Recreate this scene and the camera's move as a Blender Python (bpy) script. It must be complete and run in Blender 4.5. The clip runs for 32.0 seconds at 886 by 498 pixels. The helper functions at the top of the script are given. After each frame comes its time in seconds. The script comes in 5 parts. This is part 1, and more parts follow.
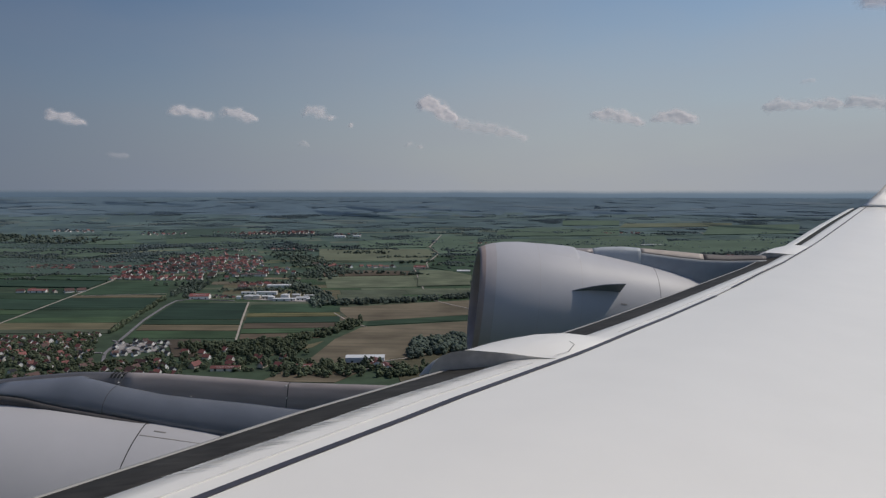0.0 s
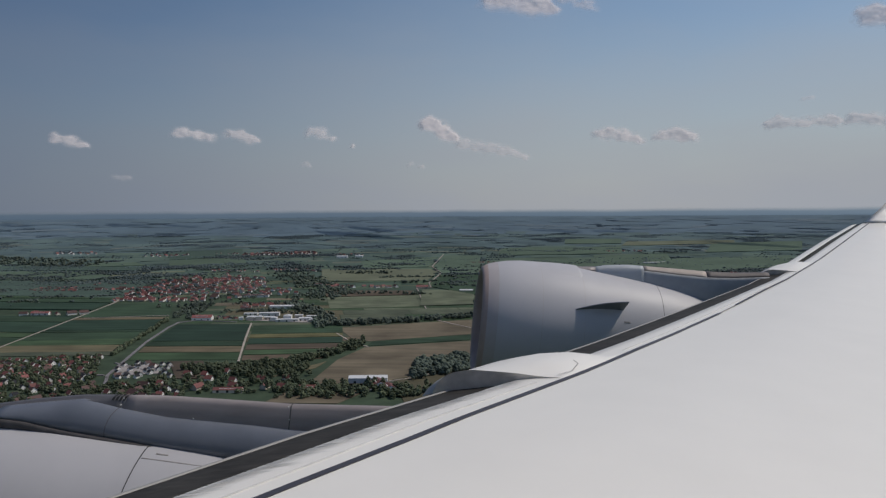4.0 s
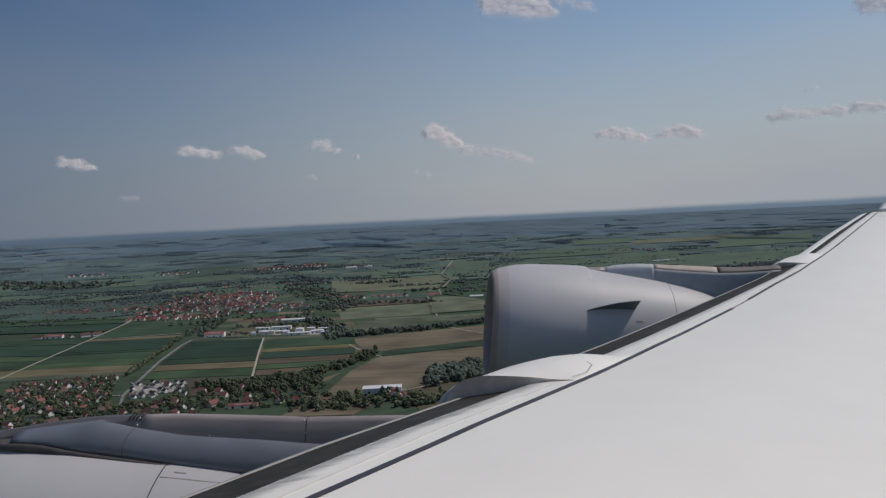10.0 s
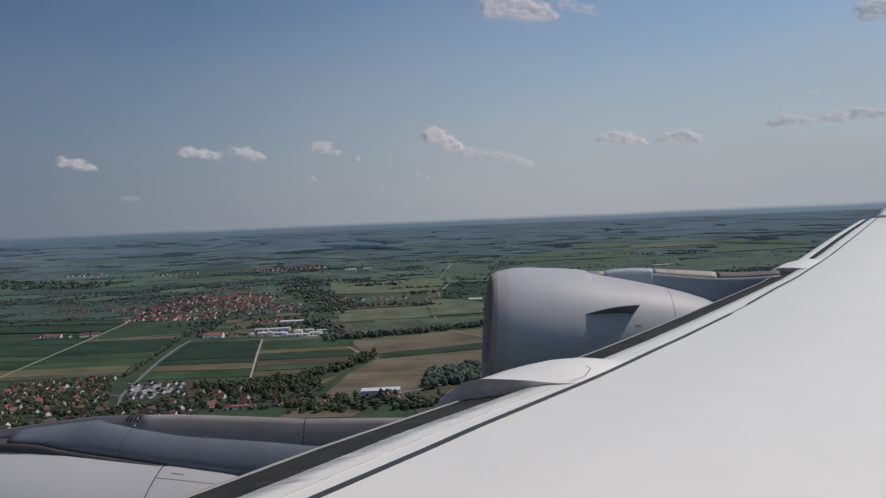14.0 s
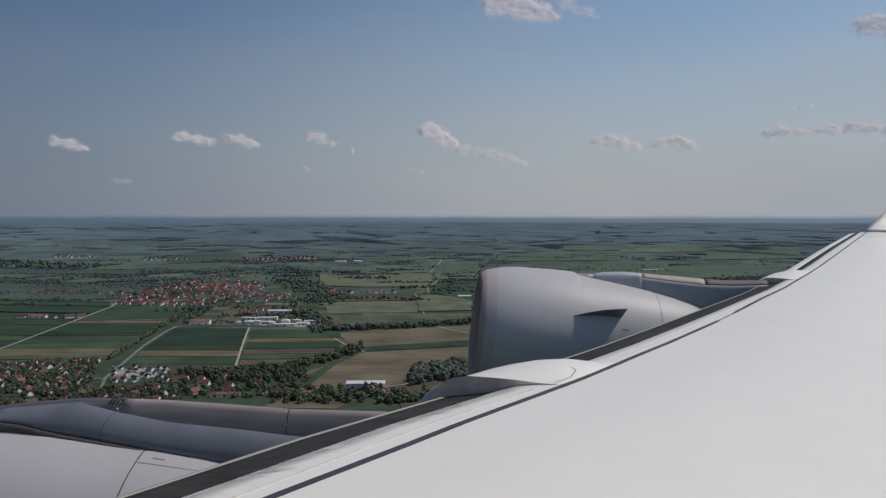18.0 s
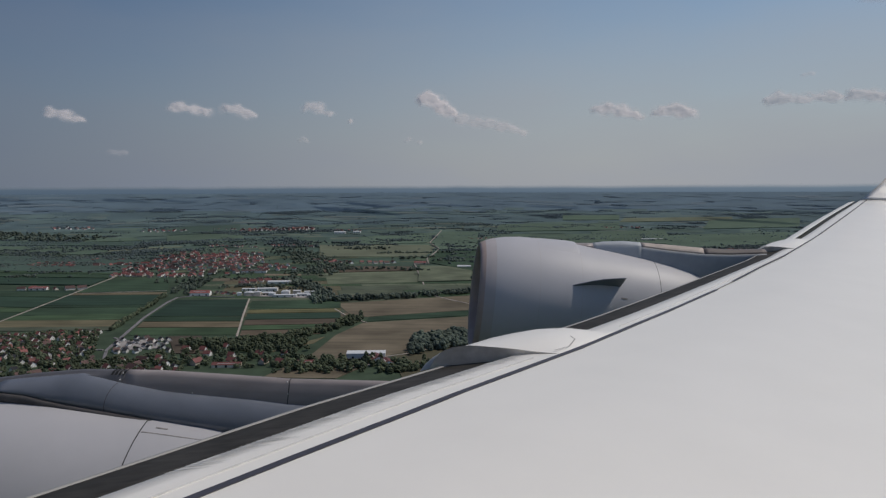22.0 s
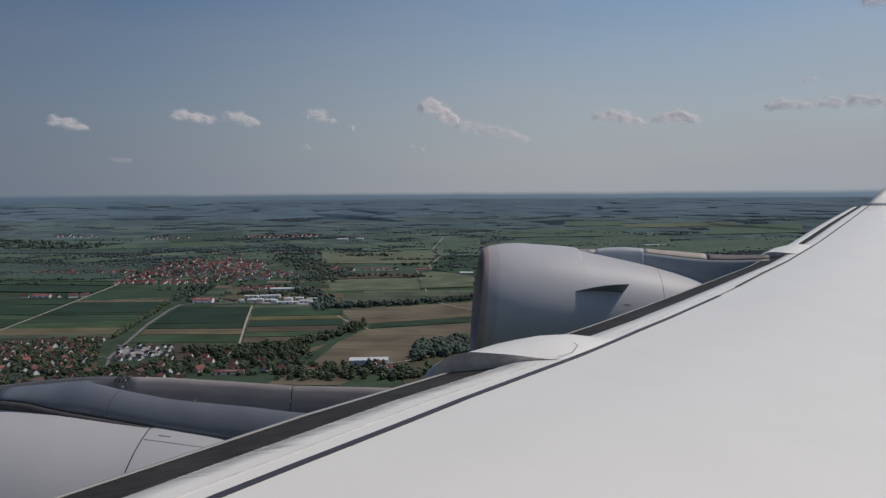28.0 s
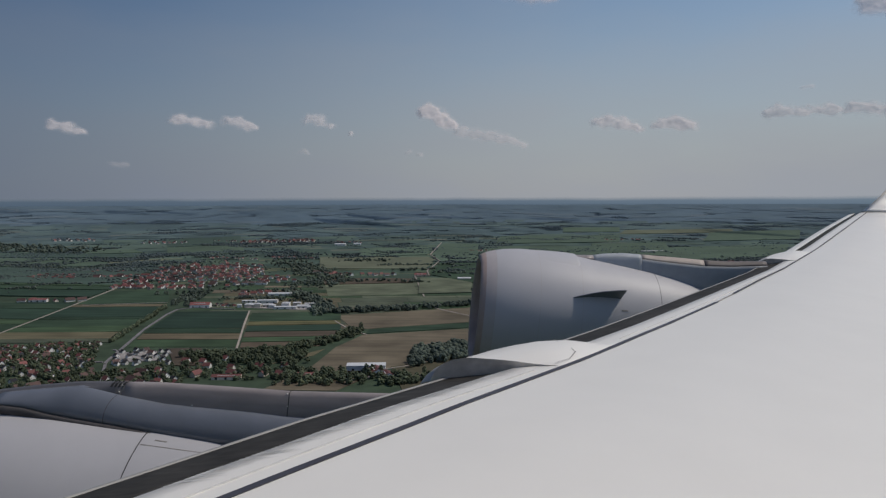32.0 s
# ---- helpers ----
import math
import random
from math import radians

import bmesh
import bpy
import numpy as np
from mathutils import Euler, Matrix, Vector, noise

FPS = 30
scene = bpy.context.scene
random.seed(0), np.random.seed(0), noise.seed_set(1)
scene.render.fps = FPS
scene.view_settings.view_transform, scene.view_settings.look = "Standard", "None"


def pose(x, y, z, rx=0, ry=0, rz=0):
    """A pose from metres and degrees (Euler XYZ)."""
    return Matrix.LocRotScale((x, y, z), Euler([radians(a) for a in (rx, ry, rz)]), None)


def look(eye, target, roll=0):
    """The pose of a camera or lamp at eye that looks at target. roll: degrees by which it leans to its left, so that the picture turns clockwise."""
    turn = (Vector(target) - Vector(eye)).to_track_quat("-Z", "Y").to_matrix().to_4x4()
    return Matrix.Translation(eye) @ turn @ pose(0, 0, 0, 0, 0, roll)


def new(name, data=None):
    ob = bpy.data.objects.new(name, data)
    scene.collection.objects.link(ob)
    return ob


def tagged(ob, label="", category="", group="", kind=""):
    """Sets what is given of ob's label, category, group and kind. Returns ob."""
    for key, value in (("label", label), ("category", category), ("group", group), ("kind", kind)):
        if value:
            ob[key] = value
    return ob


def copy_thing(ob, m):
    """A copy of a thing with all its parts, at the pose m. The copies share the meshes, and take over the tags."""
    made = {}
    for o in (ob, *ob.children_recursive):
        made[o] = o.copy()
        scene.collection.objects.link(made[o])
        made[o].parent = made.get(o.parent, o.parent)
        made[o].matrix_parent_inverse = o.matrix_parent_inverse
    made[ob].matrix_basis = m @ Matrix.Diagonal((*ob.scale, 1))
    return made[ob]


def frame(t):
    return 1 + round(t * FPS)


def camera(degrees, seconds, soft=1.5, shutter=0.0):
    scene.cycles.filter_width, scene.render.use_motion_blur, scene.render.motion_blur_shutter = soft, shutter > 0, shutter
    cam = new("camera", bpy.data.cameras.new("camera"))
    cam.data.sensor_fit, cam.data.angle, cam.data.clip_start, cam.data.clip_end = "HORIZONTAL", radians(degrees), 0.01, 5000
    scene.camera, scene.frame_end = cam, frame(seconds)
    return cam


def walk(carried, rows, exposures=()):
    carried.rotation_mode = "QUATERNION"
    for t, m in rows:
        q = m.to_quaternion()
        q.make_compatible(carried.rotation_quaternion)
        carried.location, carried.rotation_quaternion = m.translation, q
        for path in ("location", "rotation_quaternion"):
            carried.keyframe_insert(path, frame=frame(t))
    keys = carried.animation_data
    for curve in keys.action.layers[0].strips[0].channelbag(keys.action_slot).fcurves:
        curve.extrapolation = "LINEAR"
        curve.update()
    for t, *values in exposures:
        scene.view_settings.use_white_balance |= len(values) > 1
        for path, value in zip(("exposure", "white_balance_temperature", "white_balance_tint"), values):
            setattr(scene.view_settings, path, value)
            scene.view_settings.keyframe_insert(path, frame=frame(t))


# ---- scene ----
EYE = 270.0            # height of the window over the plain
cam = camera(64.19, 32.0, soft=1.3)
# seconds, tilt, roll and heading in degrees: a camera held still at a cabin window
TURNS = [
    (0, 85.28, -0.11, 4.75), (0.5, 84.80, -0.23, 4.74), (1, 84.74, -0.19, 4.71), (1.5, 85.00, -0.13, 4.84),
    (2, 85.88, -0.37, 4.73), (2.5, 86.95, -0.18, 4.75), (3, 87.39, -0.04, 4.73), (3.5, 87.25, -0.05, 4.77),
    (5.5, 85.78, 2.55, 5.79), (6, 86.20, 2.49, 5.98), (6.5, 86.84, 2.45, 5.95), (7, 87.12, 2.39, 5.88),
    (7.5, 87.68, 2.42, 5.79), (8, 88.13, 2.43, 5.73), (8.5, 88.50, 2.59, 5.75), (9, 87.58, 2.64, 5.62),
    (9.5, 87.52, 2.67, 5.50), (10, 87.43, 2.81, 5.49), (10.5, 87.28, 2.72, 5.59), (11, 87.16, 2.67, 5.63),
    (11.5, 86.97, 2.56, 5.52), (12, 87.03, 2.52, 5.50), (12.5, 87.10, 2.42, 5.49), (13, 87.28, 2.45, 5.51),
    (13.5, 87.42, 2.33, 5.56), (14, 87.65, 2.38, 5.46), (14.5, 87.64, 2.40, 5.43), (15, 87.34, 2.15, 5.39),
    (15.5, 87.01, 1.82, 5.49), (17.5, 87.26, -0.12, 4.78), (18, 87.32, -0.07, 4.82), (18.5, 87.53, 0.09, 4.84),
    (19, 87.71, 0.14, 4.93), (19.5, 87.68, 0.18, 4.94), (20, 87.70, 0.12, 4.96), (20.5, 87.67, 0.03, 4.95),
    (21, 87.16, 0.05, 4.91), (21.5, 86.39, 0.07, 4.75), (22, 84.91, 0.20, 4.75), (22.5, 84.34, 0.36, 4.80),
    (23, 85.04, 0.50, 4.95), (23.5, 85.52, 0.53, 5.01), (24, 85.72, 0.37, 5.01), (24.5, 85.73, 0.50, 4.96),
    (25, 85.76, 0.44, 4.98), (25.5, 85.74, 0.46, 4.98), (27.5, 85.37, 0.35, 4.91), (28, 85.44, 0.38, 4.93),
    (28.5, 85.75, 0.47, 4.98), (29, 85.99, 0.31, 4.92), (29.5, 86.16, 0.28, 4.84), (30, 86.26, 0.41, 4.74),
    (30.5, 86.07, 0.39, 4.70), (31, 85.87, 0.36, 4.74), (31.5, 85.72, 0.32, 4.74), (32, 85.88, 0.17, 4.78),
]
PITCH = 0.3            # the aircraft's attitude against the land, degrees
walk(cam, [(t, pose(0, 0, EYE, rx + PITCH, ry, rz)) for t, rx, ry, rz in TURNS],
     [(0, -0.10), (1, -0.14), (2, -0.20), (3, -0.18), (6, -0.01), (7, -0.06), (9, -0.10), (14, -0.04), (20, -0.12), (22, -0.19), (25, -0.12), (32, -0.20)])

# ---- light ----
SUN_WAY = Vector((0.58, 0.16, 0.86)).normalized()
world = bpy.data.worlds.new("sky")
scene.world = world
world.use_nodes = True
wn = world.node_tree
sky = wn.nodes.new("ShaderNodeTexSky")
sky.sky_type = "NISHITA"
sky.sun_disc = False
sky.sun_elevation = math.asin(SUN_WAY.z)
sky.sun_rotation = math.atan2(SUN_WAY.x, SUN_WAY.y)
sky.altitude = 300
sky.air_density = 1.2
sky.dust_density = 0.7
sky.ozone_density = 2.0
back = wn.nodes["Background"]
back.inputs["Strength"].default_value = 0.095
# summer haze: the sky pales to a warm grey towards the horizon all round
where = wn.nodes.new("ShaderNodeTexCoord")
parts = wn.nodes.new("ShaderNodeSeparateXYZ")
haze = wn.nodes.new("ShaderNodeMapRange")
haze.interpolation_type = "SMOOTHSTEP"
haze.inputs["From Min"].default_value, haze.inputs["From Max"].default_value = -0.02, 0.35
haze.inputs["To Min"].default_value, haze.inputs["To Max"].default_value = 0.93, 0.0
pale = wn.nodes.new("ShaderNodeMix")
pale.data_type = "RGBA"
pale.inputs[7].default_value = (4.42, 4.64, 5.06, 1)
# thin veils of high cloud; brighter on the sun's side, deeper away from it
side = wn.nodes.new("ShaderNodeMapRange")
side.interpolation_type = "SMOOTHSTEP"
side.inputs["From Min"].default_value, side.inputs["From Max"].default_value = -0.95, 0.18
side.inputs["To Min"].default_value, side.inputs["To Max"].default_value = 0.0, 1.0
tint = wn.nodes.new("ShaderNodeMix")
tint.data_type = "RGBA"
tint.inputs[6].default_value, tint.inputs[7].default_value = (0.27, 0.345, 0.47, 1), (0.88, 0.89, 0.905, 1)
wn.links.new(side.outputs[0], tint.inputs[0])
glow = wn.nodes.new("ShaderNodeMix")
glow.data_type, glow.blend_type = "RGBA", "MULTIPLY"
glow.inputs[0].default_value = 1.0
wn.links.new(where.outputs["Generated"], parts.inputs[0])
wn.links.new(parts.outputs["Z"], haze.inputs["Value"])
wn.links.new(parts.outputs["X"], side.inputs["Value"])
veil_at = wn.nodes.new("ShaderNodeMapping")
veil_at.inputs["Scale"].default_value = (1.6, 1.6, 5.0)
veil_tex = wn.nodes.new("ShaderNodeTexNoise")
veil_tex.inputs["Scale"].default_value, veil_tex.inputs["Detail"].default_value = 2.2, 4
veil = wn.nodes.new("ShaderNodeMapRange")
veil.inputs["From Min"].default_value, veil.inputs["From Max"].default_value = 0.35, 0.70
veil.inputs["To Min"].default_value, veil.inputs["To Max"].default_value = -0.07, 0.13
hazier = wn.nodes.new("ShaderNodeMath")
hazier.operation, hazier.use_clamp = "ADD", True
wn.links.new(where.outputs["Generated"], veil_at.inputs[0])
wn.links.new(veil_at.outputs[0], veil_tex.inputs["Vector"])
wn.links.new(veil_tex.outputs["Fac"], veil.inputs["Value"])
wn.links.new(haze.outputs[0], hazier.inputs[0])
wn.links.new(veil.outputs[0], hazier.inputs[1])
wn.links.new(hazier.outputs[0], pale.inputs[0])
wn.links.new(sky.outputs[0], pale.inputs[6])
wn.links.new(pale.outputs[2], glow.inputs[6])
wn.links.new(tint.outputs[2], glow.inputs[7])
wn.links.new(glow.outputs[2], back.inputs["Color"])
lamp = bpy.data.lights.new("sun", "SUN")
lamp.energy, lamp.angle, lamp.color = 2.58, radians(0.5), (1.0, 0.92, 0.80)
sun = new("sun", lamp)
sun.matrix_world = look(SUN_WAY * 1000, (0, 0, 0))


# ---- materials ----
def nodes(name):
    m = bpy.data.materials.new(name)
    m.use_nodes = True
    return m, m.node_tree, m.node_tree.nodes["Principled BSDF"]


def link(tree, a, b):
    tree.links.new(a, b)


def ramp(tree, fac, *stops):
    r = tree.nodes.new("ShaderNodeValToRGB")
    while len(r.color_ramp.elements) < len(stops):
        r.color_ramp.elements.new(0.5)
    for e, (at, c) in zip(r.color_ramp.elements, stops):
        e.position, e.color = at, (*c, 1)
    link(tree, fac, r.inputs[0])
    return r.outputs[0]


def noise_tex(tree, scale, detail=4, stretch=(1, 1, 1), space="Object", rough=0.55, turn=0.0):
    co = tree.nodes.new("ShaderNodeTexCoord")
    mp = tree.nodes.new("ShaderNodeMapping")
    mp.inputs["Scale"].default_value = stretch
    mp.inputs["Rotation"].default_value = (0, 0, turn)
    n = tree.nodes.new("ShaderNodeTexNoise")
    n.inputs["Scale"].default_value, n.inputs["Detail"].default_value, n.inputs["Roughness"].default_value = scale, detail, rough
    link(tree, co.outputs[space], mp.inputs[0])
    link(tree, mp.outputs[0], n.inputs["Vector"])
    return n.outputs["Fac"]


def mix(tree, a, b, fac, mode="MIX"):
    m = tree.nodes.new("ShaderNodeMix")
    m.data_type, m.blend_type = "RGBA", mode
    for sock, v in ((m.inputs[6], a), (m.inputs[7], b), (m.inputs[0], fac)):
        if isinstance(v, (int, float)):
            sock.default_value = v
        elif isinstance(v, tuple):
            sock.default_value = (*v, 1)
        else:
            link(tree, v, sock)
    return m.outputs[2]


def bump(tree, bsdf, height, strength, distance):
    b = tree.nodes.new("ShaderNodeBump")
    b.inputs["Strength"].default_value, b.inputs["Distance"].default_value = strength, distance
    link(tree, height, b.inputs["Height"])
    link(tree, b.outputs[0], bsdf.inputs["Normal"])


def scaled(c, k):
    return tuple(min(1.0, v * k) for v in c)


def ground_mat(name, colour, fine=0.05, coarse=0.006, stretch=(1, 1, 1), turn=0.0, vary=0.3, rand=0.25, rowed=0.5):
    """Crop or soil: two scales of patchiness, rows along one way, a little difference from field to field."""
    m, t, b = nodes(name)
    big = noise_tex(t, coarse, 5, space="Object")
    rows = noise_tex(t, fine, 3, stretch, turn=turn)
    c = ramp(t, big, (0.3, scaled(colour, 1 - vary)), (0.7, scaled(colour, 1 + vary)))
    c = mix(t, c, ramp(t, rows, (0.35, (0.6, 0.6, 0.6)), (0.65, (1.25, 1.25, 1.2))), rowed, "MULTIPLY")
    info = t.nodes.new("ShaderNodeObjectInfo")
    c = mix(t, c, ramp(t, info.outputs["Random"], (0, (1 - rand,) * 3), (1, (1 + rand, 1 + rand * 0.8, 1 + rand * 0.5))), 1.0, "MULTIPLY")
    link(t, c, b.inputs["Base Color"])
    b.inputs["Roughness"].default_value = 0.95
    b.inputs["Specular IOR Level"].default_value = 0.15
    return m


def plain_mat(name, colour, rough=0.6, metal=0.0, grain=6.0, vary=0.1, relief=0.0, rand=0.0, stretch=(1, 1, 1), coat=0.0, spec=0.5):
    m, t, b = nodes(name)
    n1 = noise_tex(t, grain, 5, stretch)
    n2 = noise_tex(t, grain * 0.13, 3)
    c = ramp(t, n1, (0.3, scaled(colour, 1 - vary)), (0.7, scaled(colour, 1 + vary)))
    c = mix(t, c, ramp(t, n2, (0.3, (1 - vary,) * 3), (0.7, (1 + vary,) * 3)), 1.0, "MULTIPLY")
    if rand:
        info = t.nodes.new("ShaderNodeObjectInfo")
        c = mix(t, c, ramp(t, info.outputs["Random"], (0, (1 - rand,) * 3), (1, (1 + rand,) * 3)), 1.0, "MULTIPLY")
    link(t, c, b.inputs["Base Color"])
    b.inputs["Roughness"].default_value, b.inputs["Metallic"].default_value = rough, metal
    b.inputs["Coat Weight"].default_value = coat
    b.inputs["Specular IOR Level"].default_value = spec
    if relief:
        bump(t, b, n1, 0.4, relief)
    return m


def leaf_mat(name, colour, grain, vary, rand, thin=0.5):
    """Foliage: each clump a little different, some of the light passing through."""
    m = plain_mat(name, colour, 0.8, grain=grain, vary=vary, rand=rand, spec=0.15)
    t = m.node_tree
    b = t.nodes["Principled BSDF"]
    geo = t.nodes.new("ShaderNodeNewGeometry")
    c = mix(t, b.inputs["Base Color"].links[0].from_socket, ramp(t, geo.outputs["Random Per Island"], (0, (0.84, 0.87, 0.86)), (0.5, (1.0, 1.0, 0.97)), (1, (1.2, 1.14, 1.0))), 1.0, "MULTIPLY")
    link(t, c, b.inputs["Base Color"])
    passing = t.nodes.new("ShaderNodeBsdfTranslucent")
    link(t, c, passing.inputs["Color"])
    both = t.nodes.new("ShaderNodeMixShader")
    both.inputs[0].default_value = thin
    link(t, b.outputs[0], both.inputs[1])
    link(t, passing.outputs[0], both.inputs[2])
    link(t, both.outputs[0], t.nodes["Material Output"].inputs["Surface"])
    return m


MAT = dict(
    skin=plain_mat("white_wing_paint", (0.80, 0.77, 0.725), 0.42, grain=1.2, vary=0.015, coat=0.1),
    cowl=plain_mat("grey_white_cowl_paint", (0.452, 0.445, 0.468), 0.50, grain=1.5, vary=0.03, spec=0.38),
    lip_joint=plain_mat("pinkish_joint", (0.40, 0.37, 0.365), 0.6, grain=3, vary=0.08),
    faint_dark=plain_mat("weathered_sealant", (0.26, 0.245, 0.235), 0.7, grain=20, vary=0.3),
    spine_dark=plain_mat("dark_blue_grey_pylon", (0.100, 0.100, 0.112), 0.55, grain=4, vary=0.14),
    lip=plain_mat("brown_lip_metal", (0.430, 0.335, 0.300), 0.6, metal=0.1, grain=3, vary=0.10, spec=0.25),
    lip_band=plain_mat("pale_lip_band", (0.440, 0.405, 0.410), 0.55, grain=3, vary=0.05, spec=0.3),
    inlet=plain_mat("brown_inlet_liner", (0.20, 0.155, 0.135), 0.7, grain=20, vary=0.15),
    band=plain_mat("dark_leading_edge", (0.038, 0.036, 0.034), 0.75, spec=0.15, grain=14, vary=0.3, stretch=(0.25, 1, 1)),
    stripe=plain_mat("dark_seal", (0.045, 0.045, 0.06), 0.6, grain=8, vary=0.15),
    faint=plain_mat("grey_sealant", (0.66, 0.645, 0.63), 0.6, grain=8, vary=0.1),
    soot=plain_mat("grey_soot", (0.520, 0.515, 0.505), 0.8, grain=9, vary=0.3),
    seam=plain_mat("black_gap", (0.02, 0.02, 0.02), 0.7),
    spine=plain_mat("brown_grey_pylon", (0.315, 0.278, 0.274), 0.5, metal=0.1, grain=4, vary=0.16, stretch=(0.3, 1, 2)),
    fairing=plain_mat("blue_grey_fairing", (0.150, 0.165, 0.200), 0.42, grain=3, vary=0.08, coat=0.08),
    rear_spine=plain_mat("dark_brown_spine", (0.13, 0.11, 0.105), 0.6, grain=5, vary=0.12),
    flank=plain_mat("grey_blue_pylon_side", (0.32, 0.335, 0.365), 0.55, grain=3, vary=0.1),
    bonnet=plain_mat("pale_blue_grey_fairing", (0.40, 0.42, 0.45), 0.5, grain=3, vary=0.06),
    fillet=plain_mat("dark_grey_fillet", (0.085, 0.080, 0.082), 0.65, grain=6, vary=0.2, spec=0.25),
    hood=plain_mat("shade_grey_hood", (0.36, 0.35, 0.345), 0.55, grain=2, vary=0.05),
    lining=plain_mat("grey_lining", (0.50, 0.485, 0.47), 0.7, grain=8, vary=0.15),
    sun_glint=plain_mat("sunlit_metal_tint", (0.42, 0.36, 0.325), 0.62, metal=0.1, grain=4, vary=0.1),
    slat=plain_mat("grey_slat_metal", (0.270, 0.265, 0.260), 0.55, metal=0.0, grain=4, vary=0.05),
    grass=ground_mat("meadow", (0.045, 0.068, 0.046), 0.03, 0.004),
    green=ground_mat("green_crop", (0.053, 0.088, 0.050), 0.05, 0.008, (0.15, 1, 1)),
    dark=ground_mat("dark_green_crop", (0.035, 0.061, 0.040), 0.05, 0.008, (0.15, 1, 1)),
    deep=ground_mat("bluish_green_crop", (0.030, 0.056, 0.041), 0.05, 0.008, (0.12, 1, 1), vary=0.2),
    olive=ground_mat("olive_crop", (0.107, 0.099, 0.067), 0.05, 0.008, (0.12, 1, 1)),
    pasture=ground_mat("light_green_meadow", (0.100, 0.118, 0.085), 0.05, 0.01, (0.3, 1, 1)),
    yellow=ground_mat("yellow_green_crop", (0.109, 0.105, 0.056), 0.05, 0.01, (0.12, 1, 1)),
    brown=ground_mat("brown_soil", (0.102, 0.082, 0.065), 0.05, 0.01, (0.12, 1, 1)),
    tan=ground_mat("tan_stubble", (0.132, 0.114, 0.087), 0.05, 0.007, (0.12, 1, 1), vary=0.35),
    stubble=ground_mat("pale_stubble", (0.135, 0.115, 0.081), 0.05, 0.01, (0.12, 1, 1)),
    track=ground_mat("gravel_track", (0.360, 0.320, 0.291), 0.2, 0.03, vary=0.15, rand=0.1),
    asphalt=ground_mat("worn_asphalt", (0.220, 0.210, 0.224), 0.2, 0.03, vary=0.15, rand=0.1),
    paving=ground_mat("pale_paving", (0.300, 0.280, 0.280), 0.2, 0.03, vary=0.2, rand=0.1),
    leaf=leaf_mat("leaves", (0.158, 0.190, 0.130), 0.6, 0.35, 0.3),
    # the leaf colour again with some blue distance haze mixed in
    leaf_haze=leaf_mat("hazed_leaves", (0.158, 0.194, 0.169), 0.06, 0.30, 0.0),
    bark=plain_mat("bark", (0.09, 0.07, 0.05), 0.9, grain=4, vary=0.3),
    render_white=plain_mat("white_render", (0.740, 0.720, 0.690), 0.8, grain=1.5, vary=0.06, rand=0.2),
    render_cream=plain_mat("cream_render", (0.52, 0.46, 0.39), 0.8, grain=1.5, vary=0.08, rand=0.3),
    roof_red=plain_mat("red_tiles", (0.170, 0.060, 0.055), 0.75, grain=2.5, vary=0.18, rand=0.4, relief=0.05),
    roof_brown=plain_mat("brown_tiles", (0.080, 0.042, 0.038), 0.75, grain=2.5, vary=0.18, rand=0.3, relief=0.05),
    roof_grey=plain_mat("slate_grey_tiles", (0.034, 0.035, 0.040), 0.9, spec=0.15, grain=2.5, vary=0.15, rand=0.25, relief=0.05),
    sheet=plain_mat("pale_metal_sheet", (0.550, 0.550, 0.560), 0.5, grain=1.2, vary=0.06, rand=0.1),
    chimney=plain_mat("brick_chimney", (0.24, 0.13, 0.10), 0.85, grain=5, vary=0.2),
    glass=plain_mat("dark_window_glass", (0.03, 0.035, 0.04), 0.15, grain=1, vary=0.1),
)


# farmland and woods farther off: blue haze mixed into the colours, more with distance
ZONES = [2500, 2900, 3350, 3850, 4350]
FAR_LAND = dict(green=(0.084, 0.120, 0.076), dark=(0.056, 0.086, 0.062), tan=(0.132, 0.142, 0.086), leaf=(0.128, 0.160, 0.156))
HAZE_TINT = (0.116, 0.165, 0.226)
for z, (field_haze, leaf_haze) in enumerate(((0.03, 0.06), (0.10, 0.14), (0.22, 0.28), (0.42, 0.50), (0.74, 0.82))):
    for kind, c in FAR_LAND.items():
        far = leaf_haze if kind == "leaf" else field_haze
        tone = [u * (1 - far) + v * far * (1.5 if kind == "leaf" else 1) for u, v in zip(c, HAZE_TINT)]
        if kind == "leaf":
            MAT[f"leaf{z}"] = leaf_mat("hazed_forest", tone, 0.01, 0.2 - 0.12 * far, 0.0)
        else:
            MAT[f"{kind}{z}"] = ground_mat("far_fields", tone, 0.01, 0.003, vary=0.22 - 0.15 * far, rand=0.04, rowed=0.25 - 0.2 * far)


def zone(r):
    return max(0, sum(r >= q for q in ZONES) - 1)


# ---- mesh helpers ----
def mesh_from(name, verts, faces, smooth=False):
    me = bpy.data.meshes.new(name)
    me.from_pydata([tuple(v) for v in verts], [], [tuple(f) for f in faces])
    me.validate()
    if smooth:
        me.polygons.foreach_set("use_smooth", [True] * len(me.polygons))
    me.update()
    return me


def part(name, me, material, parent, label=""):
    """One mesh as a part of a thing or of a part."""
    if isinstance(me, bmesh.types.BMesh):
        bm, me = me, bpy.data.meshes.new(name)
        bm.to_mesh(me)
        bm.free()
    ob = new(name, me)
    if not me.materials:
        me.materials.append(MAT[material])
    ob.parent = parent
    return tagged(ob, label)


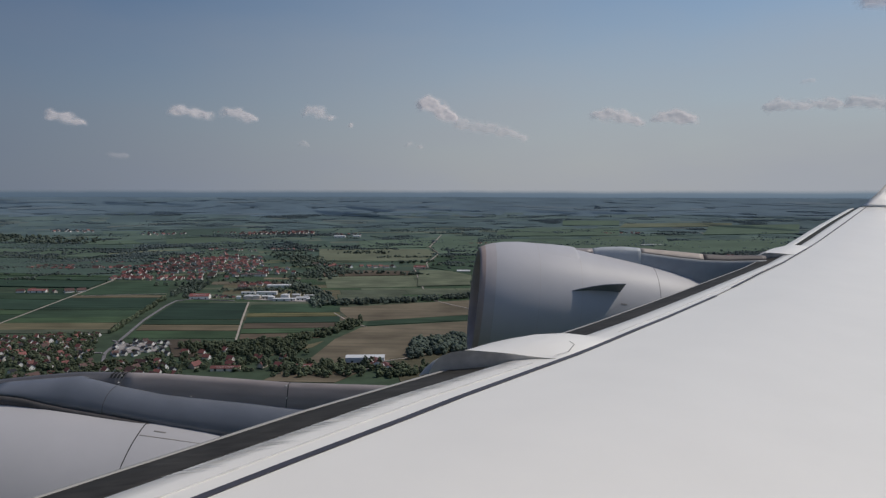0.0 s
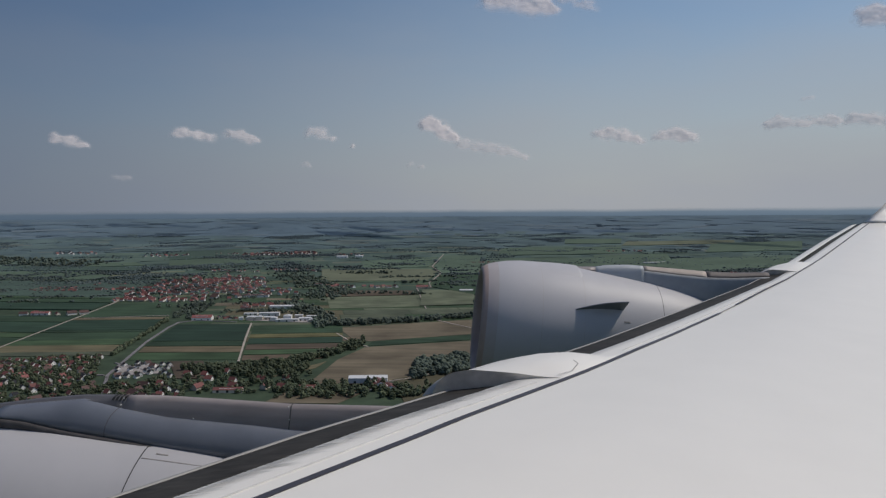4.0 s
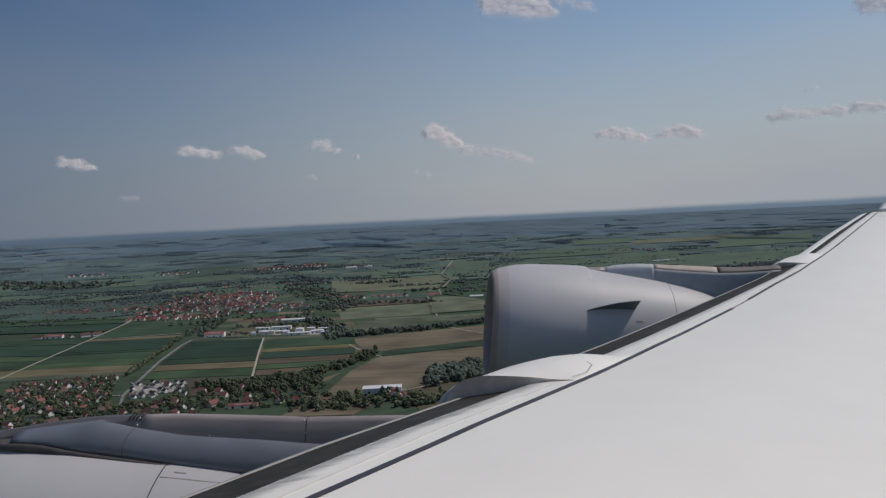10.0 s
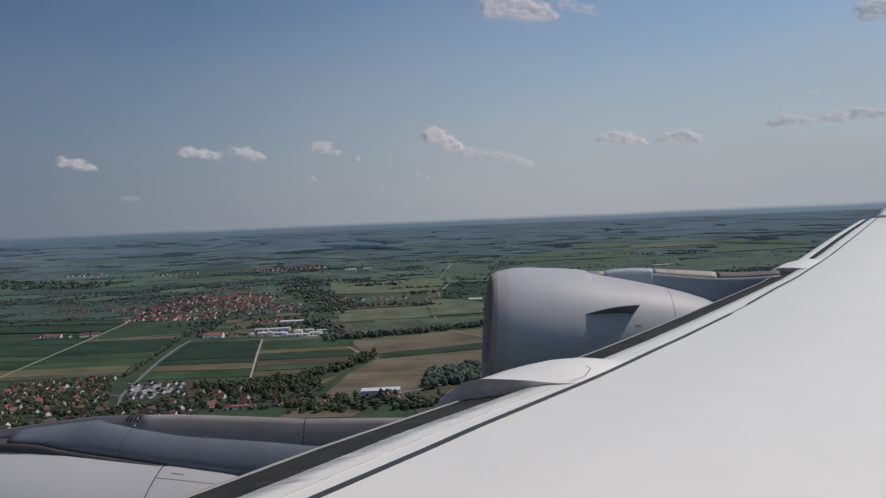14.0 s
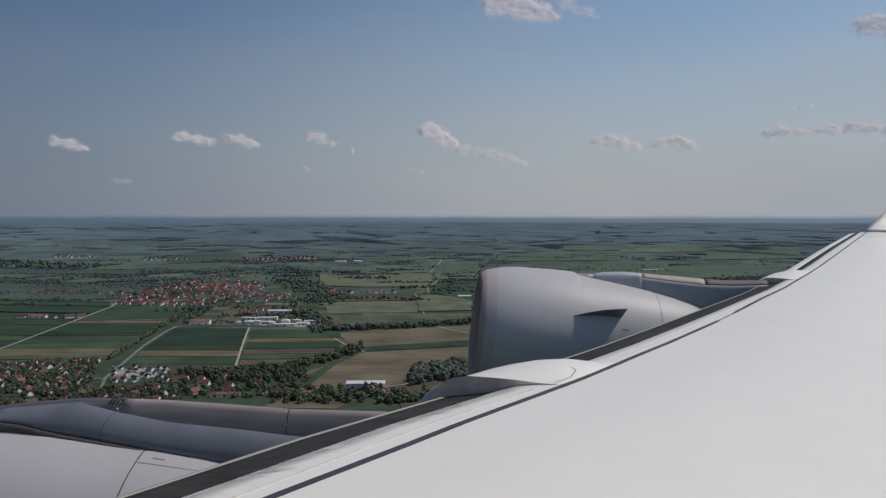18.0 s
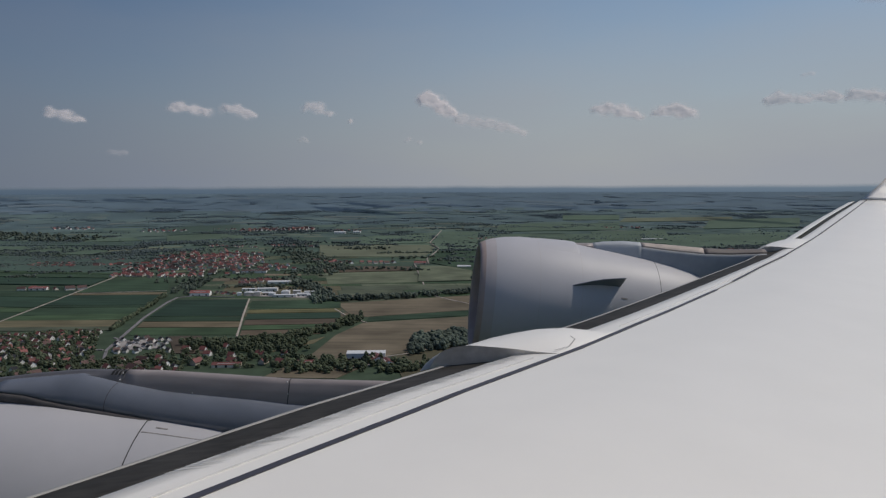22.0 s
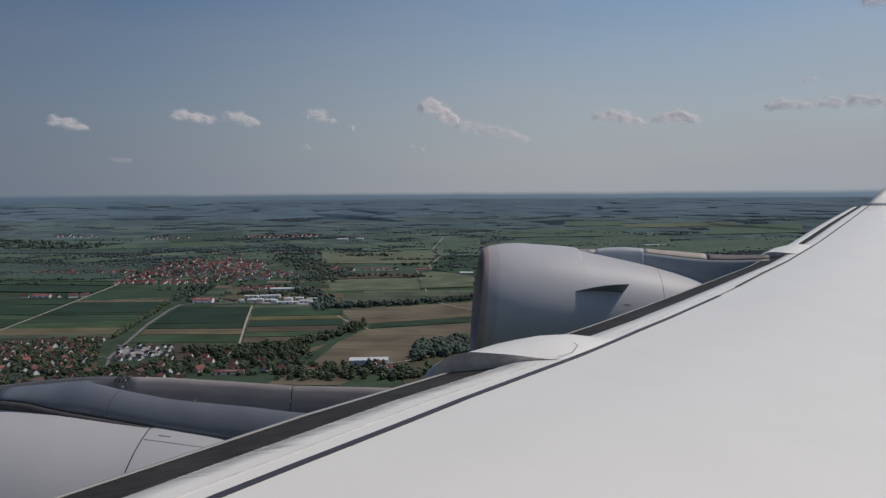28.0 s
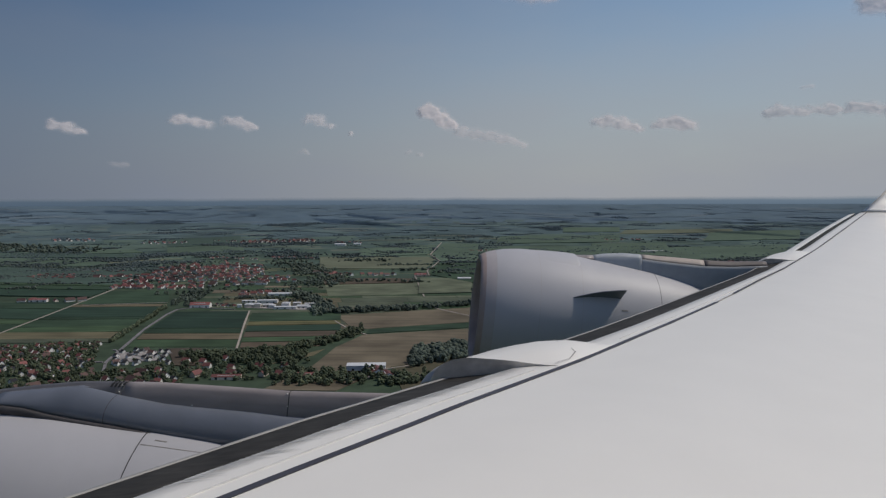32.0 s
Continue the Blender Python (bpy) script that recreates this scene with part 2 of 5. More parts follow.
def grid_mesh(name, rows, closed=False, caps=False, smooth=True):
    """A skin through rows of points; closed joins each row's ends."""
    n = len(rows[0])
    verts = [p for r in rows for p in r]
    faces = []
    for i in range(len(rows) - 1):
        for j in range(n if closed else n - 1):
            k = (j + 1) % n
            faces.append((i * n + j, i * n + k, (i + 1) * n + k, (i + 1) * n + j))
    if caps:
        faces.append(tuple(range(n - 1, -1, -1)))
        faces.append(tuple(range((len(rows) - 1) * n, len(rows) * n)))
    me = mesh_from(name, verts, faces, smooth)
    bm = bmesh.new()
    bm.from_mesh(me)
    bmesh.ops.recalc_face_normals(bm, faces=bm.faces)
    bm.to_mesh(me)
    bm.free()
    return me


def lerp(x, xs, ys):
    return float(np.interp(x, xs, ys))


def box_mesh(name, x0, x1, y0, y1, z0, z1, bevel=0.0):
    bm = bmesh.new()
    bmesh.ops.create_cube(bm, size=1)
    for v in bm.verts:
        v.co = Vector(((x0, x1)[v.co.x > 0], (y0, y1)[v.co.y > 0], (z0, z1)[v.co.z > 0]))
    if bevel:
        bmesh.ops.bevel(bm, geom=bm.edges[:], offset=bevel, segments=2, affect="EDGES")
    me = bpy.data.meshes.new(name)
    bm.to_mesh(me)
    bm.free()
    return me


# ---- the plain: flat to 2.4 km, then rising slowly to low wooded hills ----
def rise(x, y):
    r = math.hypot(x, y)
    if r < 2400:
        return 0.0
    z = EYE - r * (0.1125 - 4.35e-5 * (r - 2400))
    if r > 4300:
        a = math.atan2(x, y)
        k = (r - 4300) / 550
        z += k * k * (9 + 4 * noise.noise((a * 9, 0, 1)) + 3 * noise.noise((a * 31, 0, 5)))
    return z


def ground_sheet():
    radii = [0, 200, 500, 800, 1100, 1500, 1900, 2300] + [2400 + 70 * i for i in range(36)]
    verts, faces = [(0, 0, 0)], []
    n = 288
    for r in radii[1:]:
        for j in range(n):
            a = 2 * math.pi * j / n
            x, y = r * math.sin(a), r * math.cos(a)
            verts.append((x, y, rise(x, y)))
    for j in range(n):
        faces.append((0, 1 + (j + 1) % n, 1 + j))
    for i in range(len(radii) - 2):
        for j in range(n):
            a, b = 1 + i * n + j, 1 + i * n + (j + 1) % n
            faces.append((a, b, b + n, a + n))
    ob = new("ground", mesh_from("ground", verts, faces, True))
    # rings of ground, each with more haze blue in its colour
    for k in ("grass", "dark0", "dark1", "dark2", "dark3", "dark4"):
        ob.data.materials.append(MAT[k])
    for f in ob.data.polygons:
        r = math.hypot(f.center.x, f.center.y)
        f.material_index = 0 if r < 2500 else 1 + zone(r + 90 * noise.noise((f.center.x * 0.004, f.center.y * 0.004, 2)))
    return tagged(ob, "wide green farmland plain rising to far wooded hills", "ground", kind="structure")


ground_sheet()

# ---- the airliner: wing, slats, two engines on pylons, seen from a cabin window ----
airliner = new("airliner")
airliner.matrix_basis = pose(0, 0, EYE, rz=5) @ pose(0, 0, 0, rx=PITCH) @ pose(0, 0, 0, rz=-5)
tagged(airliner, "white four-engined airliner wing with grey engines in flight", "airplane")

SPAN = [-1.2, 0.3, 1.5, 3, 4, 5, 6, 7, 8, 9, 10.5, 12, 13.5, 15, 17, 19, 21, 23, 25, 27, 28.9]


def seal_x(y):
    return -4.25 + 0.638 * y


def seal_z(y):
    return lerp(y, [0, 4, 6, 8.2, 10.7, 13.2, 17.2, 20.1, 24.2, 28.9], [-1.80, -1.79, -1.79, -1.86, -1.85, -1.79, -1.67, -1.45, -1.02, -0.60])


def nose(y):
    return lerp(y, [8, 12, 20, 28.9], [1, 0.86, 0.62, 0.45])


def chord(y):
    return lerp(y, [0, 7, 16.6, 28.9], [10.5, 8.0, 5.0, 2.3])


def wing_point(y, s, dz):
    return (seal_x(y) + s, y, seal_z(y) + dz)


def seal_shift(y):
    return lerp(y, [0, 4.4, 5.7, 7.1, 8, 9.5, 11, 12.4, 13.3, 15.3, 17.6, 20.3, 24.2, 28.9], [0.05, 0.055, 0.082, 0.042, 0.012, -0.015, -0.010, 0.010, -0.005, -0.06, -0.06, 0.0, 0.06, 0.02])


def band_strip(name, s0, s1, lift, material, label, y0, y1, shift=0.0, parent=airliner):
    """A thin strip along the span, s0 to s1 aft of the seal line."""
    ys = [y0 + (y1 - y0) * i / 24 for i in range(25)]
    rows = []
    for y in ys:
        k = nose(y)
        d = shift * seal_shift(y)
        a, b = wing_point(y, s0 * k + d, lift), wing_point(y, s1 * k + d, lift)
        rows.append([a, b, (b[0], b[1], b[2] - 0.012), (a[0], a[1], a[2] - 0.012)])
    return part(name, grid_mesh(name, rows, closed=True, caps=True, smooth=False), material, parent, label)


def build_wing():
    upper = [(-0.57, -0.035), (-0.35, -0.012), (0.0, 0.0), (0.3, 0.004)]
    aft = [(0.08, 0.004), (0.16, 0.004), (0.26, -0.004), (0.38, -0.018), (0.52, -0.042), (0.68, -0.078), (0.84, -0.122), (1.0, -0.170)]
    under = [(0.84, -0.150), (0.6, -0.160), (0.3, -0.165), (0.08, -0.150)]
    rows = []
    for y in SPAN:
        k, c = nose(y), chord(y)
        row = [wing_point(y, s * k, z * k) for s, z in upper]
        row += [wing_point(y, 0.3 * k + c * f, c * g) for f, g in aft]
        row += [wing_point(y, 0.3 * k + c * f, c * g) for f, g in under]
        row += [wing_point(y, -0.75 * k, -0.62 * k)]
        rows.append(row)
    wing = part("wing", grid_mesh("wing", rows, closed=True, caps=True), "skin", airliner, "smooth white painted upper wing skin")
    # dark rounded nose under the skin's front edge
    rows = []
    for y in SPAN:
        k = nose(y)
        rows.append([wing_point(y, s * k, z * k) for s, z in [(-0.56, -0.042), (-0.68, -0.075), (-0.80, -0.14), (-0.88, -0.24), (-0.90, -0.36), (-0.86, -0.5), (-0.75, -0.60), (-0.6, -0.5)]])
    part("wing_nose", grid_mesh("wing_nose", rows, closed=True, caps=True), "band", airliner, "dark rounded fixed leading edge")
    band_strip("seal_line", -0.034, 0.034, 0.012, "stripe", "dark sealant line along the wing", 0.4, 12.45, 1)
    band_strip("seal_line", -0.028, 0.028, 0.020, "stripe", "dark sealant line along the wing", 13.35, 28.7, 1)
    band_strip("seal_line", -0.014, 0.014, 0.014, "faint_dark", "thin worn stretch of the sealant line", 12.46, 13.34, 1)
    band_strip("joint_line", -0.200, -0.186, 0.004, "faint", "thin grey panel joint", 0.4, 7.5)
    band_strip("joint_line", -0.200, -0.186, 0.004, "faint", "thin grey panel joint", 9.4, 18.0)
    # soot wiped back over the skin's front edge
    verts, faces = [], []
    r2 = random.Random(4)
    for i in range(150):
        y = 4.2 + 3.4 * i / 150 + r2.uniform(-0.01, 0.01)
        ln, w = r2.uniform(0.05, 0.30), r2.uniform(0.004, 0.011)
        n = len(verts)
        for s, dy in ((-0.56, -w), (-0.56, w), (-0.56 + ln, w * 0.2 + 0.03), (-0.56 + ln, 0.03)):
            verts.append(wing_point(y + dy, s, lerp(s, [-0.57, -0.35, 0], [-0.035, -0.012, 0]) + 0.006))
        faces.append((n, n + 1, n + 2, n + 3))
    part("soot", mesh_from("soot", verts, faces), "soot", airliner, "grey soot streaks behind the leading edge")
    # slats: dark inboard of the second pylon, pale with a dark gap outboard
    for y0, y1, name, mat in ((0.4, 8.35, "slat", "band"), (9.0, 18.6, "slat", "band")):
        rows, edge = [], []
        for i in range(21):
            y = y0 + (y1 - y0) * i / 20
            k = nose(y)
            rows.append([wing_point(y, s * k, z * k) for s, z in [(-0.60, -0.075), (-0.85, -0.115), (-1.1, -0.145), (-1.31, -0.168), (-1.33, -0.20), (-1.1, -0.19), (-0.85, -0.16), (-0.60, -0.095)]])
            edge.append([wing_point(y, s * k, z * k) for s, z in [(-1.305, -0.158), (-1.345, -0.160), (-1.375, -0.175), (-1.385, -0.21), (-1.36, -0.25), (-1.31, -0.21)]])
        sl = part(name, grid_mesh(name, rows, closed=True, caps=True), mat, airliner, "dark grey-brown lowered slat")
        part("slat_lip", grid_mesh("slat_lip", edge, closed=True, caps=True), "slat", sl, "bright metal slat edge")
    rows = []
    for i in range(21):
        y = 19.7 + (28.6 - 19.7) * i / 20
        k = nose(y)
        rows.append([wing_point(y, s * k, z * k) for s, z in [(-0.90, -0.03), (-1.05, -0.055), (-1.25, -0.09), (-1.42, -0.15), (-1.44, -0.22), (-1.2, -0.2), (-1.05, -0.15), (-0.90, -0.07)]])
    outer = part("slat", grid_mesh("slat", rows, closed=True, caps=True), "skin", airliner, "white lowered outer slat")
    # black strip added to stand for the shade in the slat gap
    rows = []
    for i in range(21):
        y = 19.7 + (28.6 - 19.7) * i / 20
        k = nose(y)
        rows.append([wing_point(y, s * k, z * k) for s, z in [(-1.0, -0.15), (-0.55, -0.10), (-0.55, -0.2), (-1.0, -0.2)]])
    part("slat_cove", grid_mesh("slat_cove", rows, closed=True, caps=True, smooth=False), "seam", outer, "black strip put in for the dark gap behind the slat")
    # winglet
    rows = []
    for f, dy, dz in ((0, 0, 0), (0.25, 0.45, 0.10), (0.5, 0.8, 0.32), (0.75, 1.0, 0.6), (1, 1.2, 0.95)):
        y, c = 28.9 + dy, 2.3 * (1 - 0.45 * f)
        x, z = seal_x(28.9) - 0.25 + 1.6 * f, seal_z(28.9) + dz
        rows.append([(x + c * u, y + w * 0.1 * (1 - f), z + v * c * (1 - f * 0.8)) for u, v, w in [(0, 0, 0), (0.15, 0.03, -1), (0.5, 0.02, -1), (1, -0.04, 0), (0.5, -0.08, 1), (0.15, -0.06, 1)]])
    part("winglet", grid_mesh("winglet", rows, closed=True, caps=True), "skin", airliner, "white upswept winglet")


build_wing()


def engine(origin, pitch, toe, k, seam, name="engine"):
    """A nacelle on an axis through origin (front of the intake), running aft along +x, its nose up by the pitch."""
    m = Matrix.Translation(origin) @ Matrix.Rotation(radians(toe), 4, "Z") @ Matrix.Rotation(radians(pitch), 4, "Y") @ Matrix.Scale(k, 4)

    def spun(profile, n=72, a0=0.0, a1=2 * math.pi):
        shut = a1 - a0 > 6.28
        rows = []
        for x, r in profile:
            rows.append([m @ Vector((x, r * math.sin(a0 + (a1 - a0) * j / n), r * math.cos(a0 + (a1 - a0) * j / n))) for j in range(n if shut else n + 1)])
        return grid_mesh("spun", rows, closed=shut)

    outer = [(0.34, 1.405), (0.55, 1.455), (0.9, 1.495), (1.4, 1.505), (1.9, 1.49), (2.22, 1.465), (2.6, 1.432), (3.2, 1.385), (3.8, 1.325), (4.36, 1.25), (4.8, 1.175), (5.2, 1.075), (5.4, 1.01)]

    def radius(x):
        return lerp(x, [p[0] for p in outer], [p[1] for p in outer])

    fan = part(name, spun([q for q in outer if q[0] <= 2.22]), "cowl", airliner, "pale grey engine cowling with strake")
    part("reverser_cowl", spun([(2.22, radius(2.22))] + [q for q in outer if 2.3 < q[0] < seam] + [(seam, radius(seam))]), "cowl", fan)
    part("exhaust_nozzle", spun([(seam + 0.012, radius(seam) - 0.003)] + [q for q in outer if q[0] > seam + 0.05] + [(5.36, 0.90), (4.4, 0.90)]), "cowl", fan)
    part("cowl_seam", spun([(seam - 0.002, radius(seam) - 0.006), (seam + 0.014, radius(seam) - 0.009)]), "seam", fan, "dark joint round the cowl")
    part("lip_band", spun([(0.335, 1.405), (0.27, 1.388), (0.2, 1.365), (0.12, 1.332)]), "lip_band", fan, "pale band behind the intake lip")
    part("intake_lip", spun([(0.12, 1.332), (0.08, 1.31), (0.04, 1.285), (0.015, 1.26), (0.0, 1.21), (0.03, 1.16), (0.12, 1.12), (0.25, 1.10)]), "lip", fan, "dull brown bare metal intake lip")
    part("lip_joint", spun([(0.333, 1.407), (0.342, 1.409)]), "lip_joint", fan)
    for x in (1.28, 2.20) if seam > 3.5 else ():
        part("panel_joint", spun([(x, radius(x) + 0.001), (x + 0.007, radius(x + 0.007) + 0.001)]), "lip_joint", fan, "faint joint between cowl panels")
    part("intake_duct", spun([(0.25, 1.10), (0.7, 1.12), (1.2, 1.16), (1.25, 0.3), (0.9, 0.02)]), "inlet", fan, "brown intake duct")
    rows = []
    for x, h in ((1.98, 0.015), (2.12, 0.09), (2.36, 0.20), (2.6, 0.30), (2.86, 0.38), (3.04, 0.44), (2.99, 0.34), (2.97, 0.24), (3.0, 0.15), (2.98, 0.02)):
        r = radius(x) - 0.01
        ang = radians(-59 - 5 * max(0.0, (3.04 - x) / 1.06) ** 2)
        rows.append([m @ Vector((x, rr * math.sin(ang) + w * math.cos(ang), rr * math.cos(ang) - w * math.sin(ang))) for rr, w in ((r, 0.014), (r + h, 0.008), (r + h, -0.008), (r, -0.014))])
    if seam > 3.5:
        part("strake", grid_mesh("strake", rows, closed=True, caps=True, smooth=False), "fairing", fan, "thin grey strake")
        hump = [[m @ Vector((x, (radius(x) + h) * math.sin(radians(q)), (radius(x) + h) * math.cos(radians(q)))) for q, h in ((-30, -0.01), (-24, e), (-12, e * 1.3), (0, e * 1.4), (12, e * 1.3), (24, e), (30, -0.01))] for x, e in ((1.15, 0.0), (1.6, 0.014), (1.95, 0.024), (2.14, 0.028), (2.19, 0.024), (2.25, -0.02))]
        part("cowl_hump", grid_mesh("cowl_hump", hump), "cowl", fan, "low hump on top of the cowl")
    # a small placard, unreadable
    x0, x1, a0, a1 = (3.24, 3.38, -19.5, -20.3) if seam < 3.5 else (3.06, 3.20, -69.5, -70.8)
    rows = [[m @ Vector((x, (radius(x) + dr) * math.sin(radians(q)), (radius(x) + dr) * math.cos(radians(q)))) for dr, q in ((-0.004, a0), (0.004, a0), (0.004, a1), (-0.004, a1))] for x in (x0, x1)]
    part("placard", grid_mesh("placard", rows, closed=True, caps=True, smooth=False), "faint_dark", fan, "small grey placard bar")
    if seam < 3.5:
        a = radians(-24)
        rows = [[m @ Vector((x, (radius(x) + dr) * math.sin(a + da), (radius(x) + dr) * math.cos(a + da))) for dr, da in ((-0.01, 0), (0.004, 0), (0.004, 0.008), (-0.01, 0.008))] for x in (seam + 0.03, seam + 0.4, seam + 0.8, seam + 1.2)]
        part("panel_line", grid_mesh("panel_line", rows, closed=True, caps=True, smooth=False), "faint_dark", fan, "thin grey access panel line")
    return fan


def loft(name, xs, section, material, parent, label=""):
    """A solid drawn through cross-sections at the stations xs."""
    return part(name, grid_mesh(name, [section(x) for x in xs], closed=True, caps=True), material, parent, label)


def stations(a, b, n=14):
    return [a + (b - a) * i / n for i in range(n + 1)]


def inner_pylon():
    """The inboard pylon: dark front spine, brown rear spine, blue-grey side fairing, fillet, vents and joints."""
    def top(x):
        return lerp(x, [-6.74, -6.28, -5.72, -5.16, -4.76, -4.08, -3.37, -2.54, -1.29, -0.5], [-2.43, -2.362, -2.288, -2.232, -2.224, -2.227, -2.258, -2.30, -2.307, -2.36])

    def ridge(x):
        return lerp(x, [-6.74, -6.2, -5.65, -5.1, -4.89, -4.57, -4.04, -3.68, -2.99, -2.52, -1.96, -0.5], [-2.45, -2.38, -2.32, -2.268, -2.304, -2.376, -2.464, -2.492, -2.541, -2.587, -2.617, -2.64])

    def foot(x):
        return lerp(x, [-6.74, -6.06, -5.7, -5.35, -4.64, -3.95, -3.33, -2.59, -0.5], [-2.47, -2.455, -2.49, -2.566, -2.669, -2.777, -2.866, -2.956, -3.2])

    def base(x):
        return lerp(x, [-6.74, -6.07, -5.35, -4.65, -3.68, -2.59, -0.5], [-2.49, -2.56, -2.655, -2.745, -2.85, -3.0, -3.3])

    def swell(x):
        return 0.21 * lerp(x, [-6.8, -6.2, -2.0, -0.5], [0.1, 1, 1, 0.3])

    def spine(x):
        t, r = top(x), ridge(x)
        return [(x, y, z) for y, z in ((8.06, t - 0.9), (8.06, r - 0.12), (8.062, r), (8.09, t - 0.06), (8.115, t - 0.02), (8.16, t - 0.003), (8.24, t - 0.03), (8.34, t - 0.08), (8.6, t - 0.25), (8.72, t - 0.4), (8.75, t - 0.9))]

    def fairing(x):
        r, f, b = ridge(x), foot(x), swell(x)
        pts = [(8.06 - b * w, f + (r - f) * v) for v, w in ((1.0, -0.1), (0.985, 0.12), (0.93, 0.3), (0.82, 0.52), (0.65, 0.74), (0.42, 0.92), (0.2, 1.0), (0.0, 1.0))]
        return [(x, y, z) for y, z in pts + [(8.2, f), (8.2, r - 0.01)]]

    def fillet(x):
        f, g, b = foot(x) - 0.003, base(x), swell(x)
        return [(x, y, z) for y, z in ((8.05 - b, f), (8.03 - b, f - 0.01), (8.02 - b, (f + g) / 2), (8.04 - b, g), (8.2, g - 0.1), (8.2, f))]

    body = loft("pylon", stations(-4.6, -0.5, 24), spine, "spine", airliner, "brown-grey engine pylon with pale fairing")
    loft("front_spine", stations(-6.74, -4.602, 24), spine, "spine_dark", body, "dark blue-grey front of the pylon")
    loft("side_fairing", stations(-6.12, -0.5, 44), fairing, "fairing", body, "smooth blue-grey side fairing")
    loft("fillet", stations(-6.74, -0.5, 24), fillet, "fillet", body, "dark brown fillet on the nacelle")
    for i in range(4):
        x = -4.75 + i * 0.048
        q = [(x + dx, y - 0.004, top(x + dx) + z + 0.004) for dx, y, z in ((0, 8.09, -0.06), (0.03, 8.09, -0.06), (0.046, 8.115, -0.02), (0.016, 8.115, -0.02), (0.065, 8.16, -0.003), (0.035, 8.16, -0.003))]
        part("vent_slot", mesh_from("vent_slot", q, [(0, 1, 2, 3), (3, 2, 4, 5)]), "seam", body, "black vent slot")

    def strip(name, line, wide, material):
        q = [(x + d, y - 0.004, z) for x, y, z in line for d in (0, wide)]
        part(name, mesh_from(name, q, [(2 * i, 2 * i + 1, 2 * i + 3, 2 * i + 2) for i in range(len(line) - 1)]), material, body, "narrow panel joint")

    for x0, lean, mat in ((-4.575, 0.05, "faint_dark"), (-2.53, 0.02, "seam")):
        t, r = top(x0), ridge(x0)
        strip("pylon_joint", [(x0 + 0.01, 8.16, t + 0.002), (x0, 8.115, t - 0.018), (x0, 8.09, t - 0.06), (x0 - lean, 8.062, r)], 0.010, mat)
    f, r = foot(-4.65), ridge(-4.65)
    strip("fairing_joint", [(-4.62 - 0.10 * w, 8.06 - 0.21 * w, f + (r - f) * v + 0.004) for v, w in ((0.985, 0.12), (0.93, 0.3), (0.82, 0.52), (0.65, 0.74), (0.42, 0.92), (0.2, 1.0), (0.02, 1.0))], 0.008, "fillet")
    for x in (-5.95, -5.02, -4.72, -3.95):
        part("fastener", box_mesh("fastener", x, x + 0.025, 8.035, 8.06, ridge(x) - 0.03, ridge(x) - 0.012), "seam", body)
    for x, y, z in ((-2.56, 8.105, top(-2.56) - 0.03), (-2.545, 8.075, top(-2.545) - 0.17), (-4.60, 8.10, top(-4.6) - 0.035), (-4.63, 8.065, ridge(-4.63) + 0.03), (-3.72, 8.058, ridge(-3.72) + 0.012), (-2.50, 8.10, top(-2.5) - 0.09)):
        part("bolt", box_mesh("bolt", x, x + 0.013, y - 0.008, y + 0.02, z - 0.006, z + 0.006, 0.002), "faint", body, "bright bolt head")
    return body


def outer_pylon():
    """The outboard pylon: pale rounded front fairing, spine in a sunlit tint, dark flat side."""
    def top(x):
        return lerp(x, [1.2, 2.29, 2.56, 3.05, 3.47, 4.29, 5.01, 5.66, 6.5], [-1.44, -1.45, -1.413, -1.40, -1.43, -1.499, -1.565, -1.595, -1.585])

    def ridge(x):
        return lerp(x, [1.2, 2.28, 2.55, 3.04, 3.45, 4.28, 4.99, 5.64, 6.5], [-1.52, -1.521, -1.48, -1.47, -1.505, -1.61, -1.678, -1.69, -1.66])

    def flank(x):
        r = ridge(x)
        return [(x, y, z) for y, z in ((17.885, r - 0.006), (17.87, r - 0.1), (17.85, r - 0.5), (17.86, r - 1.0), (18.45, r - 1.0), (18.45, r - 0.006))]

    def crest(x):
        t, r = top(x), ridge(x)
        return [(x, y, z) for y, z in ((17.88, r - 0.02), (17.885, r + 0.005), (17.905, r + 0.03), (17.97, t - 0.012), (18.02, t - 0.002), (18.1, t), (18.3, t - 0.04), (18.45, t - 0.15), (18.45, r - 0.02))]

    def bonnet(x):
        t, r = top(x), ridge(x)
        k = 1 - abs(x - 2.9) / 0.7
        return [(x, y, z) for y, z in ((17.855 - 0.03 * k, r - 0.6), (17.86 - 0.035 * k, r - 0.25), (17.872 - 0.03 * k, r - 0.10), (17.88 - 0.01 * k, r - 0.01), (17.90, r + 0.03), (17.97, t - 0.012), (18.02, t), (18.12, t), (18.3, t - 0.05), (18.46, r - 0.1), (18.46, r - 0.6))]

    body = loft("pylon", stations(3.3, 6.5), flank, "flank", airliner, "blue-grey outboard pylon with highlight-tinted metal spine")
    loft("saddle", stations(1.2, 2.30, 6), crest, "spine", body, "brown-grey front of the pylon")
    loft("front_fairing", stations(2.29, 3.47), bonnet, "bonnet", body, "pale blue-grey rounded front fairing")
    # the sun's highlight on the spine is put into this strip's colour
    loft("spine_strip", stations(3.474, 5.0), crest, "sun_glint", body, "metal spine strip coloured with its sunlit highlight")
    loft("rear_spine", stations(5.006, 6.5), crest, "rear_spine", body, "dark brown rear spine")
    return body


